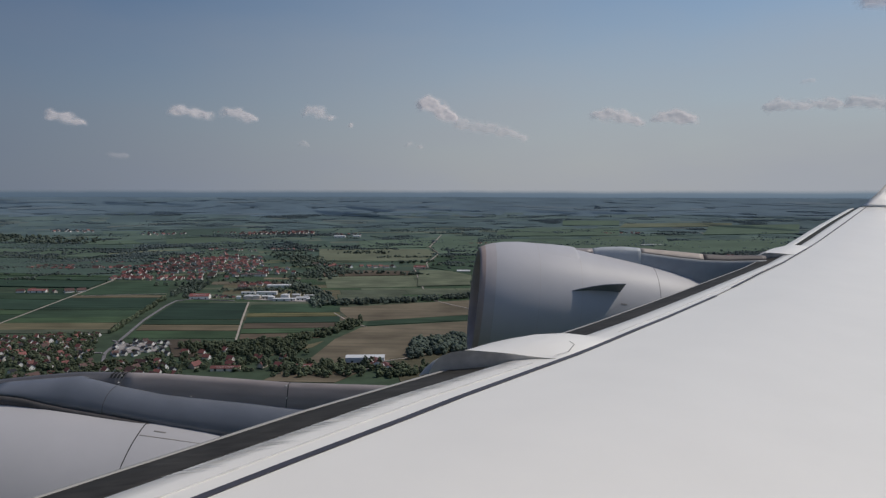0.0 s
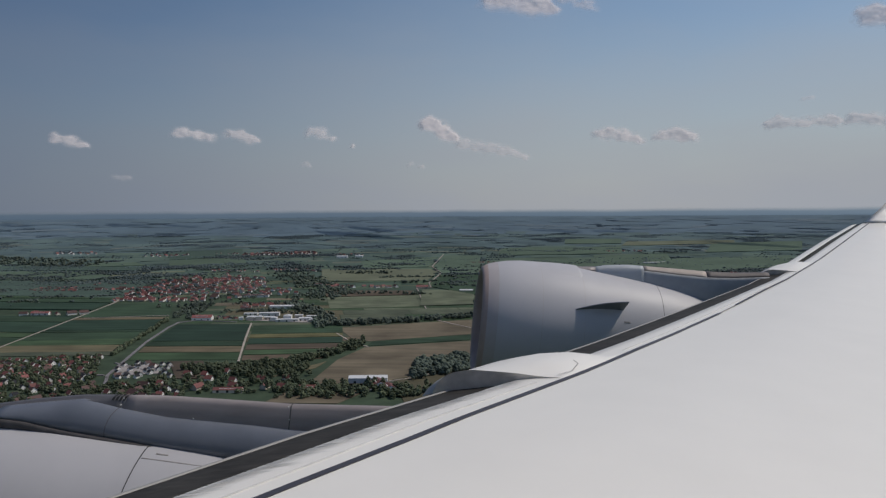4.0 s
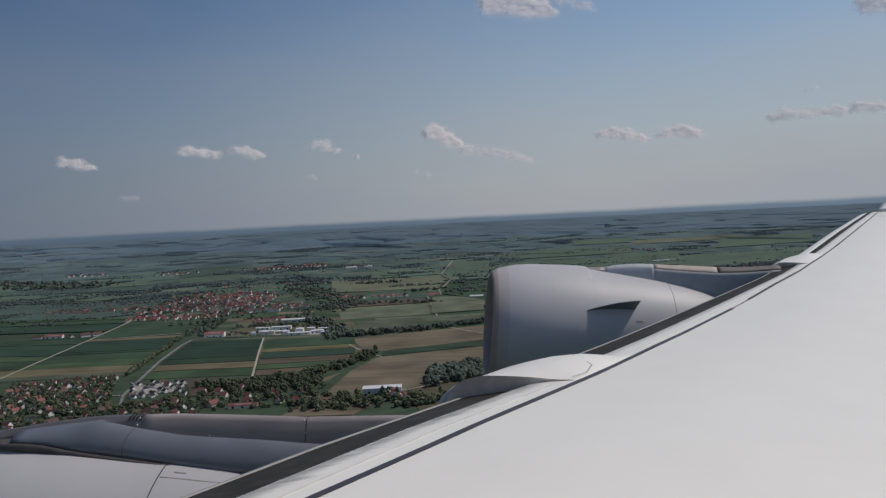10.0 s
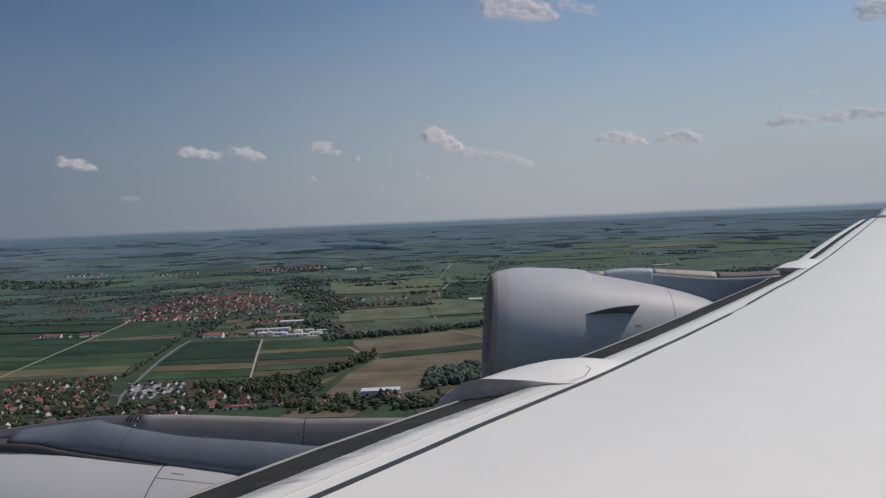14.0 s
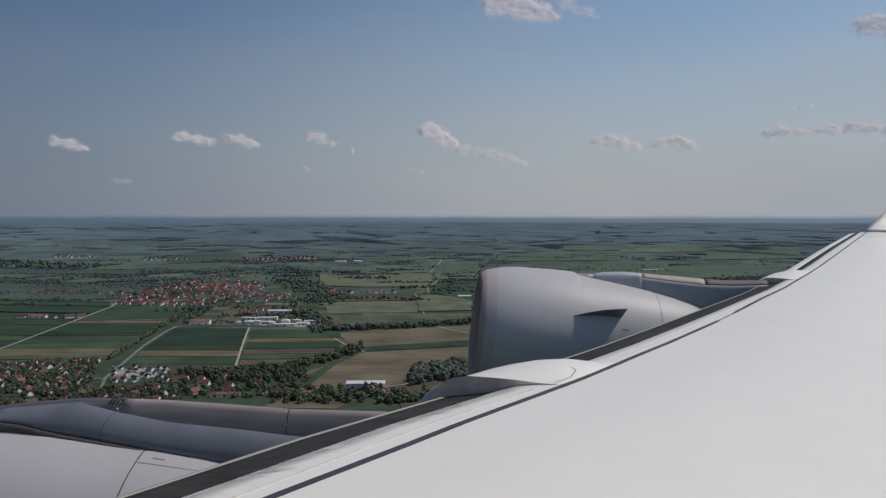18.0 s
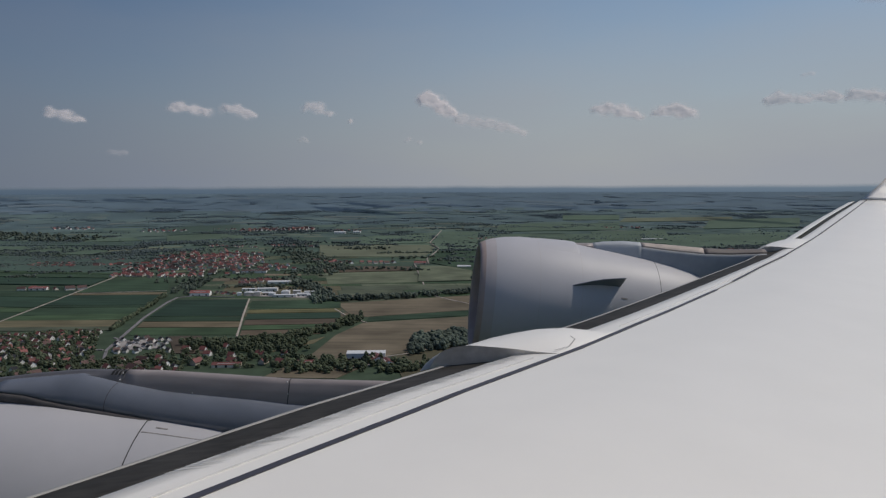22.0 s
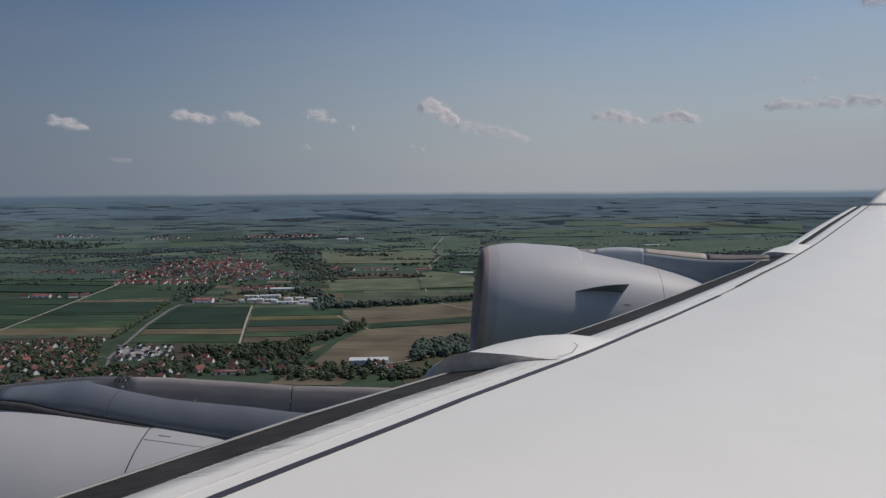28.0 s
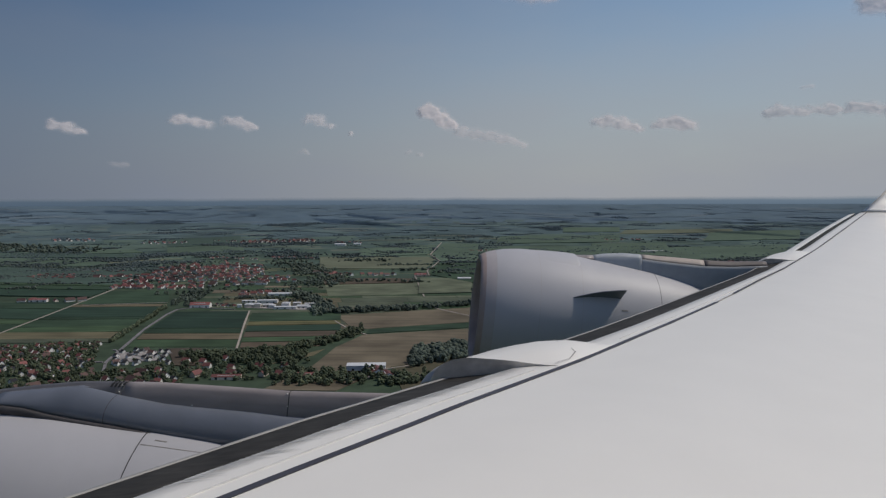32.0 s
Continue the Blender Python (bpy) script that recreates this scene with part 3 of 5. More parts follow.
def pylon_cap(y0, y1, lift, name="pylon_cap"):
    """A hood over the leading edge where a pylon meets the wing: an open rim inboard, running out flush aft and outboard."""
    crest_s = [-1.92, -1.82, -1.62, -1.36, -1.12, -0.85, -0.55, -0.30, -0.10, 0.0, 0.03]
    crest_z = [-0.36, -0.24, -0.115, -0.03, 0.028, 0.078, 0.096, 0.07, 0.03, 0.006, -0.05]
    rim_s = [-1.50, -1.463, -1.419, -1.356, -1.261, -1.135, -1.041, -0.947, -0.822, -0.698, -0.543, -0.388, -0.234, -0.1, 0.03]
    rim_z = [-0.20, -0.117, -0.053, -0.001, 0.045, 0.067, 0.075, 0.070, 0.063, 0.056, 0.043, 0.024, 0.009, 0.003, -0.02]
    rows = []
    for i in range(25):
        f = i / 24
        y = y0 + (y1 - y0) * f
        k = nose(y)
        w = max(0.0, 1 - f / 0.3) ** 1.6
        out = math.cos(math.pi / 2 * max(0.0, (f - 0.5) / 0.5)) ** 0.7 if f < 1 else 0.0
        row = []
        for j in range(25):
            u = j / 24
            su, sr = lerp(u, [0, 1], [-1.92, 0.03]), lerp(u, [0, 1], [-1.50, 0.03])
            zu = max(lerp(su, crest_s, crest_z), -0.40)
            if su < -0.2:
                su = -0.2 + (su + 0.2) * (0.72 + 0.28 * out)
            over = min(1.0, max(0.0, (su + 0.05) / -0.3))
            zu = (zu + lift * over) * out - (0.2 * over + 0.02) * (1 - out)
            row.append(wing_point(y, (su * (1 - w) + sr * w) * k, (zu * (1 - w) + lerp(sr, rim_s, rim_z) * w) * k))
        rows.append(row)
    # inboard wall from the rim down to the slat and the wing
    base_s, base_z = [-1.5, -1.1, -0.85, -0.6, -0.35, 0.03], [-0.22, -0.165, -0.135, -0.075, -0.035, -0.03]
    k = nose(y0)
    feet = [wing_point(y0 + 0.05, lerp(j / 24, [0, 1], [-1.50, 0.03]) * k, lerp(lerp(j / 24, [0, 1], [-1.50, 0.03]), base_s, base_z) * k) for j in range(25)]
    rim_row = [(x + 0.004, yy + 0.010, z - 0.012) for x, yy, z in rows[0]]
    bulge = [((p[0] + q[0]) / 2, (p[1] + q[1]) / 2 - 0.012, (p[2] + q[2]) / 2) for p, q in zip(rim_row, feet)]
    cap = part(name, grid_mesh(name, [r[6:] for r in rows]), "skin", airliner, "smooth white pylon cap on the wing")
    # front columns greyed to imitate shade on the face turned down and forward
    part("cap_nose", grid_mesh("cap_nose", [r[:7] for r in rows]), "hood", cap, "rounded front of the cap, greyed as if shaded")
    lining = [rows[0], rim_row, bulge, feet]
    part("cap_lining", grid_mesh("cap_lining", lining), "lining", cap, "shaded grey lining of the hood")
    return cap


engine((-7.3, 8.2, -3.985), 2.0, 0.0, 1.0, 3.08)
engine((-0.70, 17.75, -2.80), 6.0, 6.0, 1.09, 3.97)
inner_pylon()
outer_pylon()
pylon_cap(7.75, 9.3, 0.03)
pylon_cap(18.3, 20.1, 0.05)

joint = [wing_point(y, sh, dz) for y, sh, dz in ((8.62, -0.62, 0.130), (8.45, -0.38, 0.105), (8.27, -0.17, 0.065), (8.0, -0.09, 0.035), (7.78, -0.13, 0.03))]
q = []
for a, b in zip(joint, joint[1:]):
    n = len(q) // 4
    q += [a, b, (b[0] + 0.012, b[1], b[2]), (a[0] + 0.012, a[1], a[2])]
part("cap_joint", mesh_from("cap_joint", q, [(4 * i, 4 * i + 1, 4 * i + 2, 4 * i + 3) for i in range(4)]), "faint_dark", airliner, "thin grey joint on the pylon cap")

# the cabin's outer skin, behind the window
rows = []
for x, k in ((-26, 0.86), (-22, 0.95), (-16, 1), (-8, 1), (0, 1), (8, 1), (16, 1), (22, 0.97), (26, 0.9)):
    rows.append([(x, -3.0 + 2.82 * k * math.sin(2 * math.pi * i / 48), -0.55 + 2.82 * k * math.cos(2 * math.pi * i / 48)) for i in range(48)])
part("fuselage", grid_mesh("fuselage", rows, closed=True, caps=True), "skin", airliner, "plain white fuselage barrel")

# ---- landscape: fields, tracks ----
FIELD_LABELS = dict(green="field of green crop in long rows", dark="field of dark green crop", deep="field of deep bluish green crop", olive="field of olive ripening crop",
                    pasture="light green mown meadow", yellow="field of yellow-green flowering crop", brown="bare brown ploughed field", tan="tan stubble field with faint rows", stubble="pale strip of stubble")


def prism(name, pts, h):
    """A flat slab of crop draped on the plain."""
    n = len(pts)
    verts = [(x, y, rise(x, y) - 1.0) for x, y in pts] + [(x, y, rise(x, y) + h) for x, y in pts]
    faces = [tuple(range(n - 1, -1, -1)), tuple(range(n, 2 * n))] + [(i, (i + 1) % n, n + (i + 1) % n, n + i) for i in range(n)]
    me = mesh_from(name, verts, faces)
    bm = bmesh.new()
    bm.from_mesh(me)
    bmesh.ops.recalc_face_normals(bm, faces=bm.faces)
    bm.to_mesh(me)
    bm.free()
    return me


def crop_field(crop, pts, low=None):
    h = low or 0.5 + 0.1 * (hash(pts[0]) % 5) + 0.07 * (hash(pts[1]) % 7)
    far = max(math.hypot(*p) for p in pts) > 2400
    label = FIELD_LABELS[crop]
    ob = new("crop_field", prism("crop_field", pts, h + (2.5 if far else 0)))
    # fields past 2750 m take colours that already hold some haze
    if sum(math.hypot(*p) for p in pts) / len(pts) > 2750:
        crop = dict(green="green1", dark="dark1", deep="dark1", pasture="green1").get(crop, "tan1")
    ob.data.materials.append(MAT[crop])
    return tagged(ob, label, "field", kind="stuff")


def lane(surface, width, pts):
    """A road or farm track with a raised bed, along a line of points."""
    left, right = [], []
    fine = []
    for (x0, y0), (x1, y1) in zip(pts, pts[1:]):
        n = max(2, int(math.hypot(x1 - x0, y1 - y0) / 60))
        fine += [(x0 + (x1 - x0) * i / n, y0 + (y1 - y0) * i / n) for i in range(n)]
    fine.append(pts[-1])
    for i, (x, y) in enumerate(fine):
        a, b = fine[max(0, i - 1)], fine[min(len(fine) - 1, i + 1)]
        d = Vector((b[0] - a[0], b[1] - a[1]))
        d.normalize()
        w = width / 2 * 0.75 * (1 + 0.15 * noise.noise((x * 0.02, y * 0.02, 3)))
        z = rise(x, y) + (1.6 if math.hypot(x, y) < 2400 else 4.5)
        left.append((x - d.y * w, y + d.x * w, z))
        right.append((x + d.y * w, y - d.x * w, z))
    rows = [[l, r, (r[0], r[1], r[2] - 3), (l[0], l[1], l[2] - 3)] for l, r in zip(left, right)]
    name = "road" if surface == "asphalt" else "farm_track"
    ob = new(name, grid_mesh(name, rows, closed=True, caps=True, smooth=False))
    ob.data.materials.append(MAT[surface])
    return tagged(ob, "grey asphalt country road" if surface == "asphalt" else "pale gravel farm track between fields", "road", kind="structure")


crop_field("pasture", [(-1104, 1254), (-755, 1294), (-765, 1332), (-1136, 1290)])
crop_field("olive", [(-1136, 1290), (-765, 1332), (-781, 1402), (-1195, 1358)])
crop_field("green", [(-1034, 1363), (-783, 1409), (-800, 1480), (-1049, 1431)])
crop_field("dark", [(-1051, 1437), (-795, 1460), (-819, 1559), (-1073, 1534)])
crop_field("dark", [(-1075, 1542), (-821, 1566), (-827, 1590), (-1080, 1564)])
crop_field("deep", [(-1082, 1572), (-829, 1597), (-868, 1753), (-1117, 1724)])
crop_field("stubble", [(-1120, 1734), (-873, 1763), (-890, 1802), (-1128, 1772)])
crop_field("dark", [(-1131, 1781), (-894, 1812), (-1019, 2095), (-1193, 2052)])
crop_field("dark", [(-1221, 1389), (-1047, 1387), (-1067, 1471), (-1296, 1474)])
crop_field("green", [(-1302, 1481), (-1068, 1477), (-1082, 1534), (-1353, 1540)])
crop_field("deep", [(-1359, 1547), (-1083, 1542), (-1118, 1688), (-1491, 1699)])
crop_field("dark", [(-1500, 1708), (-1120, 1697), (-1138, 1772), (-1568, 1787)])
crop_field("deep", [(-1694, 1931), (-1170, 1908), (-1205, 2053), (-1811, 2066)])
crop_field("dark", [(-1821, 2078), (-1208, 2066), (-1229, 2150), (-1879, 2145)])
crop_field("green", [(-1889, 2156), (-1232, 2164), (-1245, 2222), (-1928, 2201)])
crop_field("green", [(-698, 1254), (-495, 1268), (-516, 1336), (-718, 1321)])
crop_field("stubble", [(-720, 1326), (-518, 1342), (-536, 1400), (-737, 1384)])
crop_field("dark", [(-739, 1390), (-538, 1406), (-553, 1456), (-753, 1440)])
crop_field("deep", [(-755, 1446), (-555, 1463), (-626, 1691), (-802, 1670)])
crop_field("brown", [(-486, 1263), (-340, 1288), (-338, 1335), (-500, 1309)])
crop_field("green", [(-502, 1314), (-338, 1340), (-336, 1386), (-515, 1358)])
crop_field("brown", [(-517, 1364), (-336, 1392), (-337, 1447), (-533, 1418)])
crop_field("deep", [(-535, 1424), (-339, 1453), (-354, 1520), (-555, 1489)])
crop_field("yellow", [(-557, 1496), (-356, 1527), (-366, 1571), (-570, 1539)])
crop_field("dark", [(-572, 1546), (-368, 1579), (-396, 1702), (-608, 1665)])
crop_field("brown", [(-542, 1114), (-488, 1114), (-555, 1253), (-615, 1244)])
crop_field("tan", [(-344, 977), (-311, 1131), (-308, 1278), (-281, 1403), (-68, 1488), (-56, 1225), (-180, 1132), (-237, 979)])
crop_field("olive", [(-180, 1132), (-56, 1225), (-49, 1061), (-140, 980)])
crop_field("dark", [(-279, 1415), (-68, 1501), (-71, 1565), (-279, 1465)])
crop_field("tan", [(-391, 1642), (-80, 1791), (-71, 1572), (-286, 1472), (-321, 1479)])
crop_field("pasture", [(-498, 1980), (-244, 2039), (-301, 2358), (-579, 2267)])
crop_field("pasture", [(-244, 2039), (-89, 2081), (-104, 2448), (-290, 2482)])
crop_field("tan", [(-720, 2739), (-306, 2775), (-287, 3067), (-332, 3160), (-816, 3109)])
crop_field("green", [(-263, 3011), (-104, 3037), (-121, 3590), (-301, 3599), (-323, 3233)])
crop_field("dark", [(-273, 2590), (-80, 2309), (-101, 2963), (-264, 2974)])
crop_field("pasture", [(-640, 3130), (-344, 3234), (-334, 3545), (-542, 3493), (-691, 3381)])
crop_field("brown", [(-642, 2439), (-312, 2448), (-297, 2325), (-575, 2251)])
crop_field("dark", [(-1940, 2212), (-1254, 2194), (-1371, 2690), (-1562, 2656), (-2155, 2459)])
crop_field("yellow", [(-1579, 2685), (-1393, 2832), (-1455, 2907), (-1615, 2789)])
crop_field("green", [(-2174, 2482), (-1579, 2685), (-1673, 2891), (-2330, 2662)])
crop_field("dark", [(-2350, 2684), (-1549, 2942), (-1620, 3029), (-2427, 2774)])
crop_field("pasture", [(-1848, 2968), (-1620, 3078), (-1708, 3144), (-1900, 3052)])
crop_field("green", [(-1491, 3033), (-1179, 3173), (-1292, 3403), (-1589, 3234)])
crop_field("dark", [(-1596, 3250), (-1305, 3436), (-1392, 3669), (-1701, 3466)])
crop_field("olive", [(-387, 1131), (-331, 1207), (-325, 1263), (-379, 1163)])
crop_field("pasture", [(-84, 3220), (426, 3236), (464, 3522), (-91, 3514)])
crop_field("green", [(-35, 3620), (594, 3644), (629, 3856), (-6, 3857)])
crop_field("pasture", [(431, 3272), (761, 3177), (808, 3598), (446, 3598)])
crop_field("pasture", [(660, 2945), (1235, 3166), (1344, 3444), (802, 3455)])
crop_field("olive", [(634, 3891), (1213, 3843), (1243, 3940), (684, 4008)])
crop_field("pasture", [(1005, 3619), (1450, 3580), (1549, 3824), (1106, 3877)])
crop_field("pasture", [(339, 3981), (646, 3962), (669, 4102), (352, 4126)])
lane("track", 4.5, [(-974, 1102), (-1034, 1357), (-1097, 1636), (-1199, 2065), (-1217, 2149)])
lane("asphalt", 6.5, [(-546, 903), (-626, 1047), (-668, 1129), (-694, 1215), (-760, 1433), (-806, 1629), (-817, 1706), (-785, 1741), (-672, 1719)])
lane("track", 5, [(-488, 1253), (-565, 1496), (-627, 1700)])
lane("track", 5, [(-221, 1989), (-248, 2143), (-296, 2428), (-315, 2521), (-265, 2553), (-289, 2701), (-269, 3029), (-331, 3233), (-312, 3636)])
lane("track", 5, [(-178, 1785), (-130, 1719), (-74, 1650)])
lane("track", 4, [(-378, 1564), (-319, 1453), (-273, 1403)])
lane("track", 4, [(-219, 1094), (-161, 1132), (-57, 1243)])
lane("asphalt", 6, [(-815, 1066), (-768, 1081), (-740, 1128), (-674, 1129)])
lane("asphalt", 6, [(-709, 1225), (-622, 1171), (-589, 1206)])
lane("track", 4, [(-1102, 1761), (-997, 1796), (-900, 1823)])

# the patchwork between: lower strips that fill the rest of the plain
strip_rng = random.Random(8)
for x0, x1, y0, y1, kinds in ((-640, 520, 1500, 2380, ("pasture", "olive", "green", "pasture", "tan", "green")), (-2150, -1150, 1380, 2380, ("dark", "green", "deep", "dark", "olive", "green"))):
    y = y0
    while y < y1:
        deep = strip_rng.uniform(35, 95)
        x = x0 - strip_rng.uniform(0, 120)
        while x < x1:
            wide = strip_rng.uniform(120, 330)
            lean = -0.28 * (y - y0)
            corners = [(u + lean - 0.28 * v, y + v + 0.08 * u) for u, v in ((x, 0), (x + wide - 3, 0), (x + wide - 3, deep - 2), (x, deep - 2))]
            if max(math.hypot(*p) for p in corners) < 2400:
                crop_field(strip_rng.choice(kinds), corners, 0.25)
            x += wide
        y += deep


def yard(pts):
    ob = new("yard", prism("yard", pts, 0.9))
    ob.data.materials.append(MAT["paving"])
    return tagged(ob, "pale gravelled yard between buildings", "yard", kind="structure")


yard([(-690, 1200), (-625, 1222), (-588, 1150), (-650, 1128)])
yard([(-655, 1748), (-490, 1722), (-480, 1760), (-650, 1790)])
yard([(-160, 1120), (-140, 1112), (-150, 1062), (-170, 1068)])
yard([(-250, 1095), (-205, 1100), (-200, 1060), (-240, 1050)])

# ---- trees ----
ICO = bmesh.new()
bmesh.ops.create_icosphere(ICO, subdivisions=1, radius=1)
ICO_V = np.array([v.co[:] for v in ICO.verts])
ICO_F = [tuple(v.index for v in f.verts) for f in ICO.faces]
ICO.free()
ICO2 = bmesh.new()
bmesh.ops.create_icosphere(ICO2, subdivisions=2, radius=1)
ICO2_V = np.array([v.co[:] for v in ICO2.verts])
ICO2_F = [tuple(v.index for v in f.verts) for f in ICO2.faces]
ICO2.free()
OCT_V = np.array([(1, 0, 0), (-1, 0, 0), (0, 1, 0), (0, -1, 0), (0, 0, 1), (0, 0, -1)], float)
OCT_F = [(0, 2, 4), (2, 1, 4), (1, 3, 4), (3, 0, 4), (2, 0, 5), (1, 2, 5), (3, 1, 5), (0, 3, 5)]
rng = np.random.default_rng(11)


def clumps(name, centres, radii, squash=0.85, rough=0.28, material="leaf", shape=None):
    """Many uneven leaf clumps joined into one mesh."""
    base_v, base_f = shape or (ICO_V, ICO_F)
    verts, faces, n = [], [], 0
    for c, r in zip(centres, radii):
        v = base_v * (1 + rng.normal(0, rough, (len(base_v), 1))) * r
        v[:, 2] *= squash
        verts.append(v + np.array(c))
        faces += [(a + n, b + n, d + n) for a, b, d in base_f]
        n += len(base_v)
    me = mesh_from(name, np.concatenate(verts), faces, True)
    me.materials.append(MAT[material])
    return me


def trunk_mesh(h, r):
    rows = []
    for f in (0, 0.1, 0.4, 0.8):
        k = r * (1.5 if f == 0 else 1.1 - f)
        rows.append([(k * math.cos(a), k * math.sin(a), h * f - 0.3) for a in [i * math.pi / 3 for i in range(6)]])
    return grid_mesh("trunk", rows, closed=True, caps=True)


def tree(kind):
    """A tree with a tapered trunk and a crown of many uneven clumps; round, tall or conical."""
    h = dict(round=11, tall=16, cone=14, bush=5)[kind] * rng.uniform(0.9, 1.1)
    root = new("tree")
    part("trunk", trunk_mesh(h * 0.6, 0.025 * h), "bark", root)
    n = dict(round=80, tall=76, cone=64, bush=34)[kind]
    cs, rs = [], []
    for i in range(n):
        f = rng.uniform(0, 1)
        z = h * (0.22 + 0.68 * f)
        w = dict(round=0.42 * math.sqrt(max(0.05, 1 - (2 * f - 0.9) ** 2)), tall=0.24 * math.sqrt(max(0.05, 1 - (2 * f - 0.9) ** 2)), cone=0.24 * (1.02 - f), bush=0.6 * (1 - 0.5 * f))[kind] * h
        a, q = rng.uniform(0, 2 * math.pi), math.sqrt(rng.uniform(0.25, 1))
        cs.append((w * q * math.cos(a), w * q * math.sin(a), z if kind != "bush" else z * 0.9))
        rs.append(h * rng.uniform(0.07, 0.15) * (0.6 if kind in ("cone", "tall") else 1))
    part("crown", clumps("crown", cs, rs), "leaf", root)
    label = dict(round="broad dark green leafy tree", tall="tall slender dark green poplar", cone="dark green conical spruce", bush="low dark green bush")[kind]
    return tagged(root, label, "tree", "trees on the plain")


TREES = {k: [tree(k) for i in range(3 if k == "round" else 2)] for k in ("round", "tall", "cone", "bush")}
USED = set()


def plant(kind, x, y, k=1.0):
    """Sets one tree: the prototype itself the first time, a copy after that."""
    proto = TREES[kind][rng.integers(len(TREES[kind]))]
    m = Matrix.Translation((x, y, rise(x, y))) @ Matrix.Rotation(rng.uniform(0, 6.28), 4, "Z") @ Matrix.Diagonal((k, k, k * rng.uniform(0.85, 1.15), 1))
    if proto.name not in USED:
        USED.add(proto.name)
        proto.matrix_basis = m
        return
    copy_thing(proto, Matrix.Identity(4)).matrix_basis = m


def row_of_trees(pts, step, wide, kinds=("round", "round", "tall"), k=(0.7, 1.15)):
    for (x0, y0), (x1, y1) in zip(pts, pts[1:]):
        d = math.hypot(x1 - x0, y1 - y0)
        for i in range(int(d / step)):
            f = (i + rng.uniform(0, 1)) * step / d
            plant(kinds[rng.integers(len(kinds))], x0 + (x1 - x0) * f + rng.normal(0, wide), y0 + (y1 - y0) * f + rng.normal(0, wide), rng.uniform(*k))


def inside(p, poly):
    x, y, hit = p[0], p[1], False
    for (x0, y0), (x1, y1) in zip(poly, poly[1:] + poly[:1]):
        if (y0 > y) != (y1 > y) and x < (x1 - x0) * (y - y0) / (y1 - y0) + x0:
            hit = not hit
    return hit


def scatter(poly, count):
    xs, ys = [p[0] for p in poly], [p[1] for p in poly]
    out = []
    while len(out) < count:
        p = (rng.uniform(min(xs), max(xs)), rng.uniform(min(ys), max(ys)))
        if inside(p, poly):
            out.append(p)
    return out


def wood(spots, size, label, k=(0.7, 1.2), material="leaf_haze", lumps=5, shape=None):
    """A stand of trees far off, one mesh: each tree a trunk's height of several clumps."""
    cs, rs = [], []
    for x, y in spots:
        z, s = rise(x, y), size * rng.uniform(*k)
        for j in range(lumps):
            f = rng.uniform(0.1, 1)
            w = s * 0.42 * math.sqrt(max(0.08, 1 - (2 * f - 0.9) ** 2))
            a = rng.uniform(0, 6.28)
            cs.append((x + w * math.cos(a) * 0.8, y + w * math.sin(a) * 0.8, z + s * (0.1 + 0.75 * f)))
            rs.append(s * rng.uniform(0.20, 0.36) * (5 / lumps) ** 0.35)
    ob = new("wood", clumps("wood", cs, rs, material=material, shape=shape))
    return tagged(ob, label, "trees", kind="stuff")


def belt(pts, width, gap):
    """Spots along a belt of trees."""
    out = []
    for (x0, y0), (x1, y1) in zip(pts, pts[1:]):
        d = math.hypot(x1 - x0, y1 - y0)
        for i in range(max(1, int(d / gap))):
            f = rng.uniform(0, 1)
            out.append((x0 + (x1 - x0) * f + rng.uniform(-width, width) * 0.5, y0 + (y1 - y0) * f + rng.uniform(-width, width) * 0.5))
    return out


# single trees: the lane's hedge, gardens, the belts by the near farm
row_of_trees([(-752, 1285), (-790, 1450), (-862, 1744)], 11, 3, ("round", "round", "bush"), (0.5, 0.95))
row_of_trees([(-353, 1290), (-318, 1368), (-305, 1460)], 22, 8, ("round", "tall"), (0.7, 1.1))
for p in scatter([(-561, 1180), (-450, 1225), (-345, 1215), (-322, 1040), (-490, 1030)], 95):
    plant(("round", "round", "tall", "cone")[rng.integers(4)], *p, rng.uniform(0.7, 1.2))
for p in scatter([(-330, 1080), (-100, 1085), (-90, 1030), (-330, 1010)], 55):
    plant(("round", "tall")[rng.integers(2)], *p, rng.uniform(0.6, 1.1))
for p in scatter([(-940, 1230), (-769, 1285), (-640, 1040), (-820, 1010)], 150):
    plant(("round", "bush", "cone")[rng.integers(3)], *p, rng.uniform(0.6, 1.0))
for p in scatter([(-700, 1215), (-610, 1235), (-550, 1120), (-641, 1060)], 14):
    plant(("round", "bush")[rng.integers(2)], *p, rng.uniform(0.4, 0.8))
# woods and belts
wood(scatter([(-800, 1000), (-640, 1050), (-560, 1110), (-470, 1010), (-486, 940), (-659, 843)], 330), 9, "garden trees on the near side of the village", material="leaf", lumps=16)
wood(scatter([(-575, 1190), (-450, 1232), (-345, 1225), (-318, 1150), (-430, 1130)], 130), 11, "dense dark garden trees at the village edge", material="leaf", lumps=18)
wood(scatter([(-345, 1100), (-100, 1075), (-80, 1015), (-340, 1000)], 110), 11, "dark trees round the factory", material="leaf", lumps=18)
wood(scatter([(-940, 1230), (-775, 1282), (-640, 1045), (-830, 1000)], 300), 9, "garden trees between the houses", material="leaf", lumps=18)
wood(belt([(-515, 1180), (-419, 1228), (-353, 1292), (-318, 1368), (-305, 1440)], 34, 1.9), 11, "dark curving hedge of tall trees along a field", material="leaf", lumps=18)
wood(belt([(-755, 1292), (-792, 1450), (-868, 1744)], 9, 5), 8, "dark hedge along the lane", material="leaf", lumps=18)
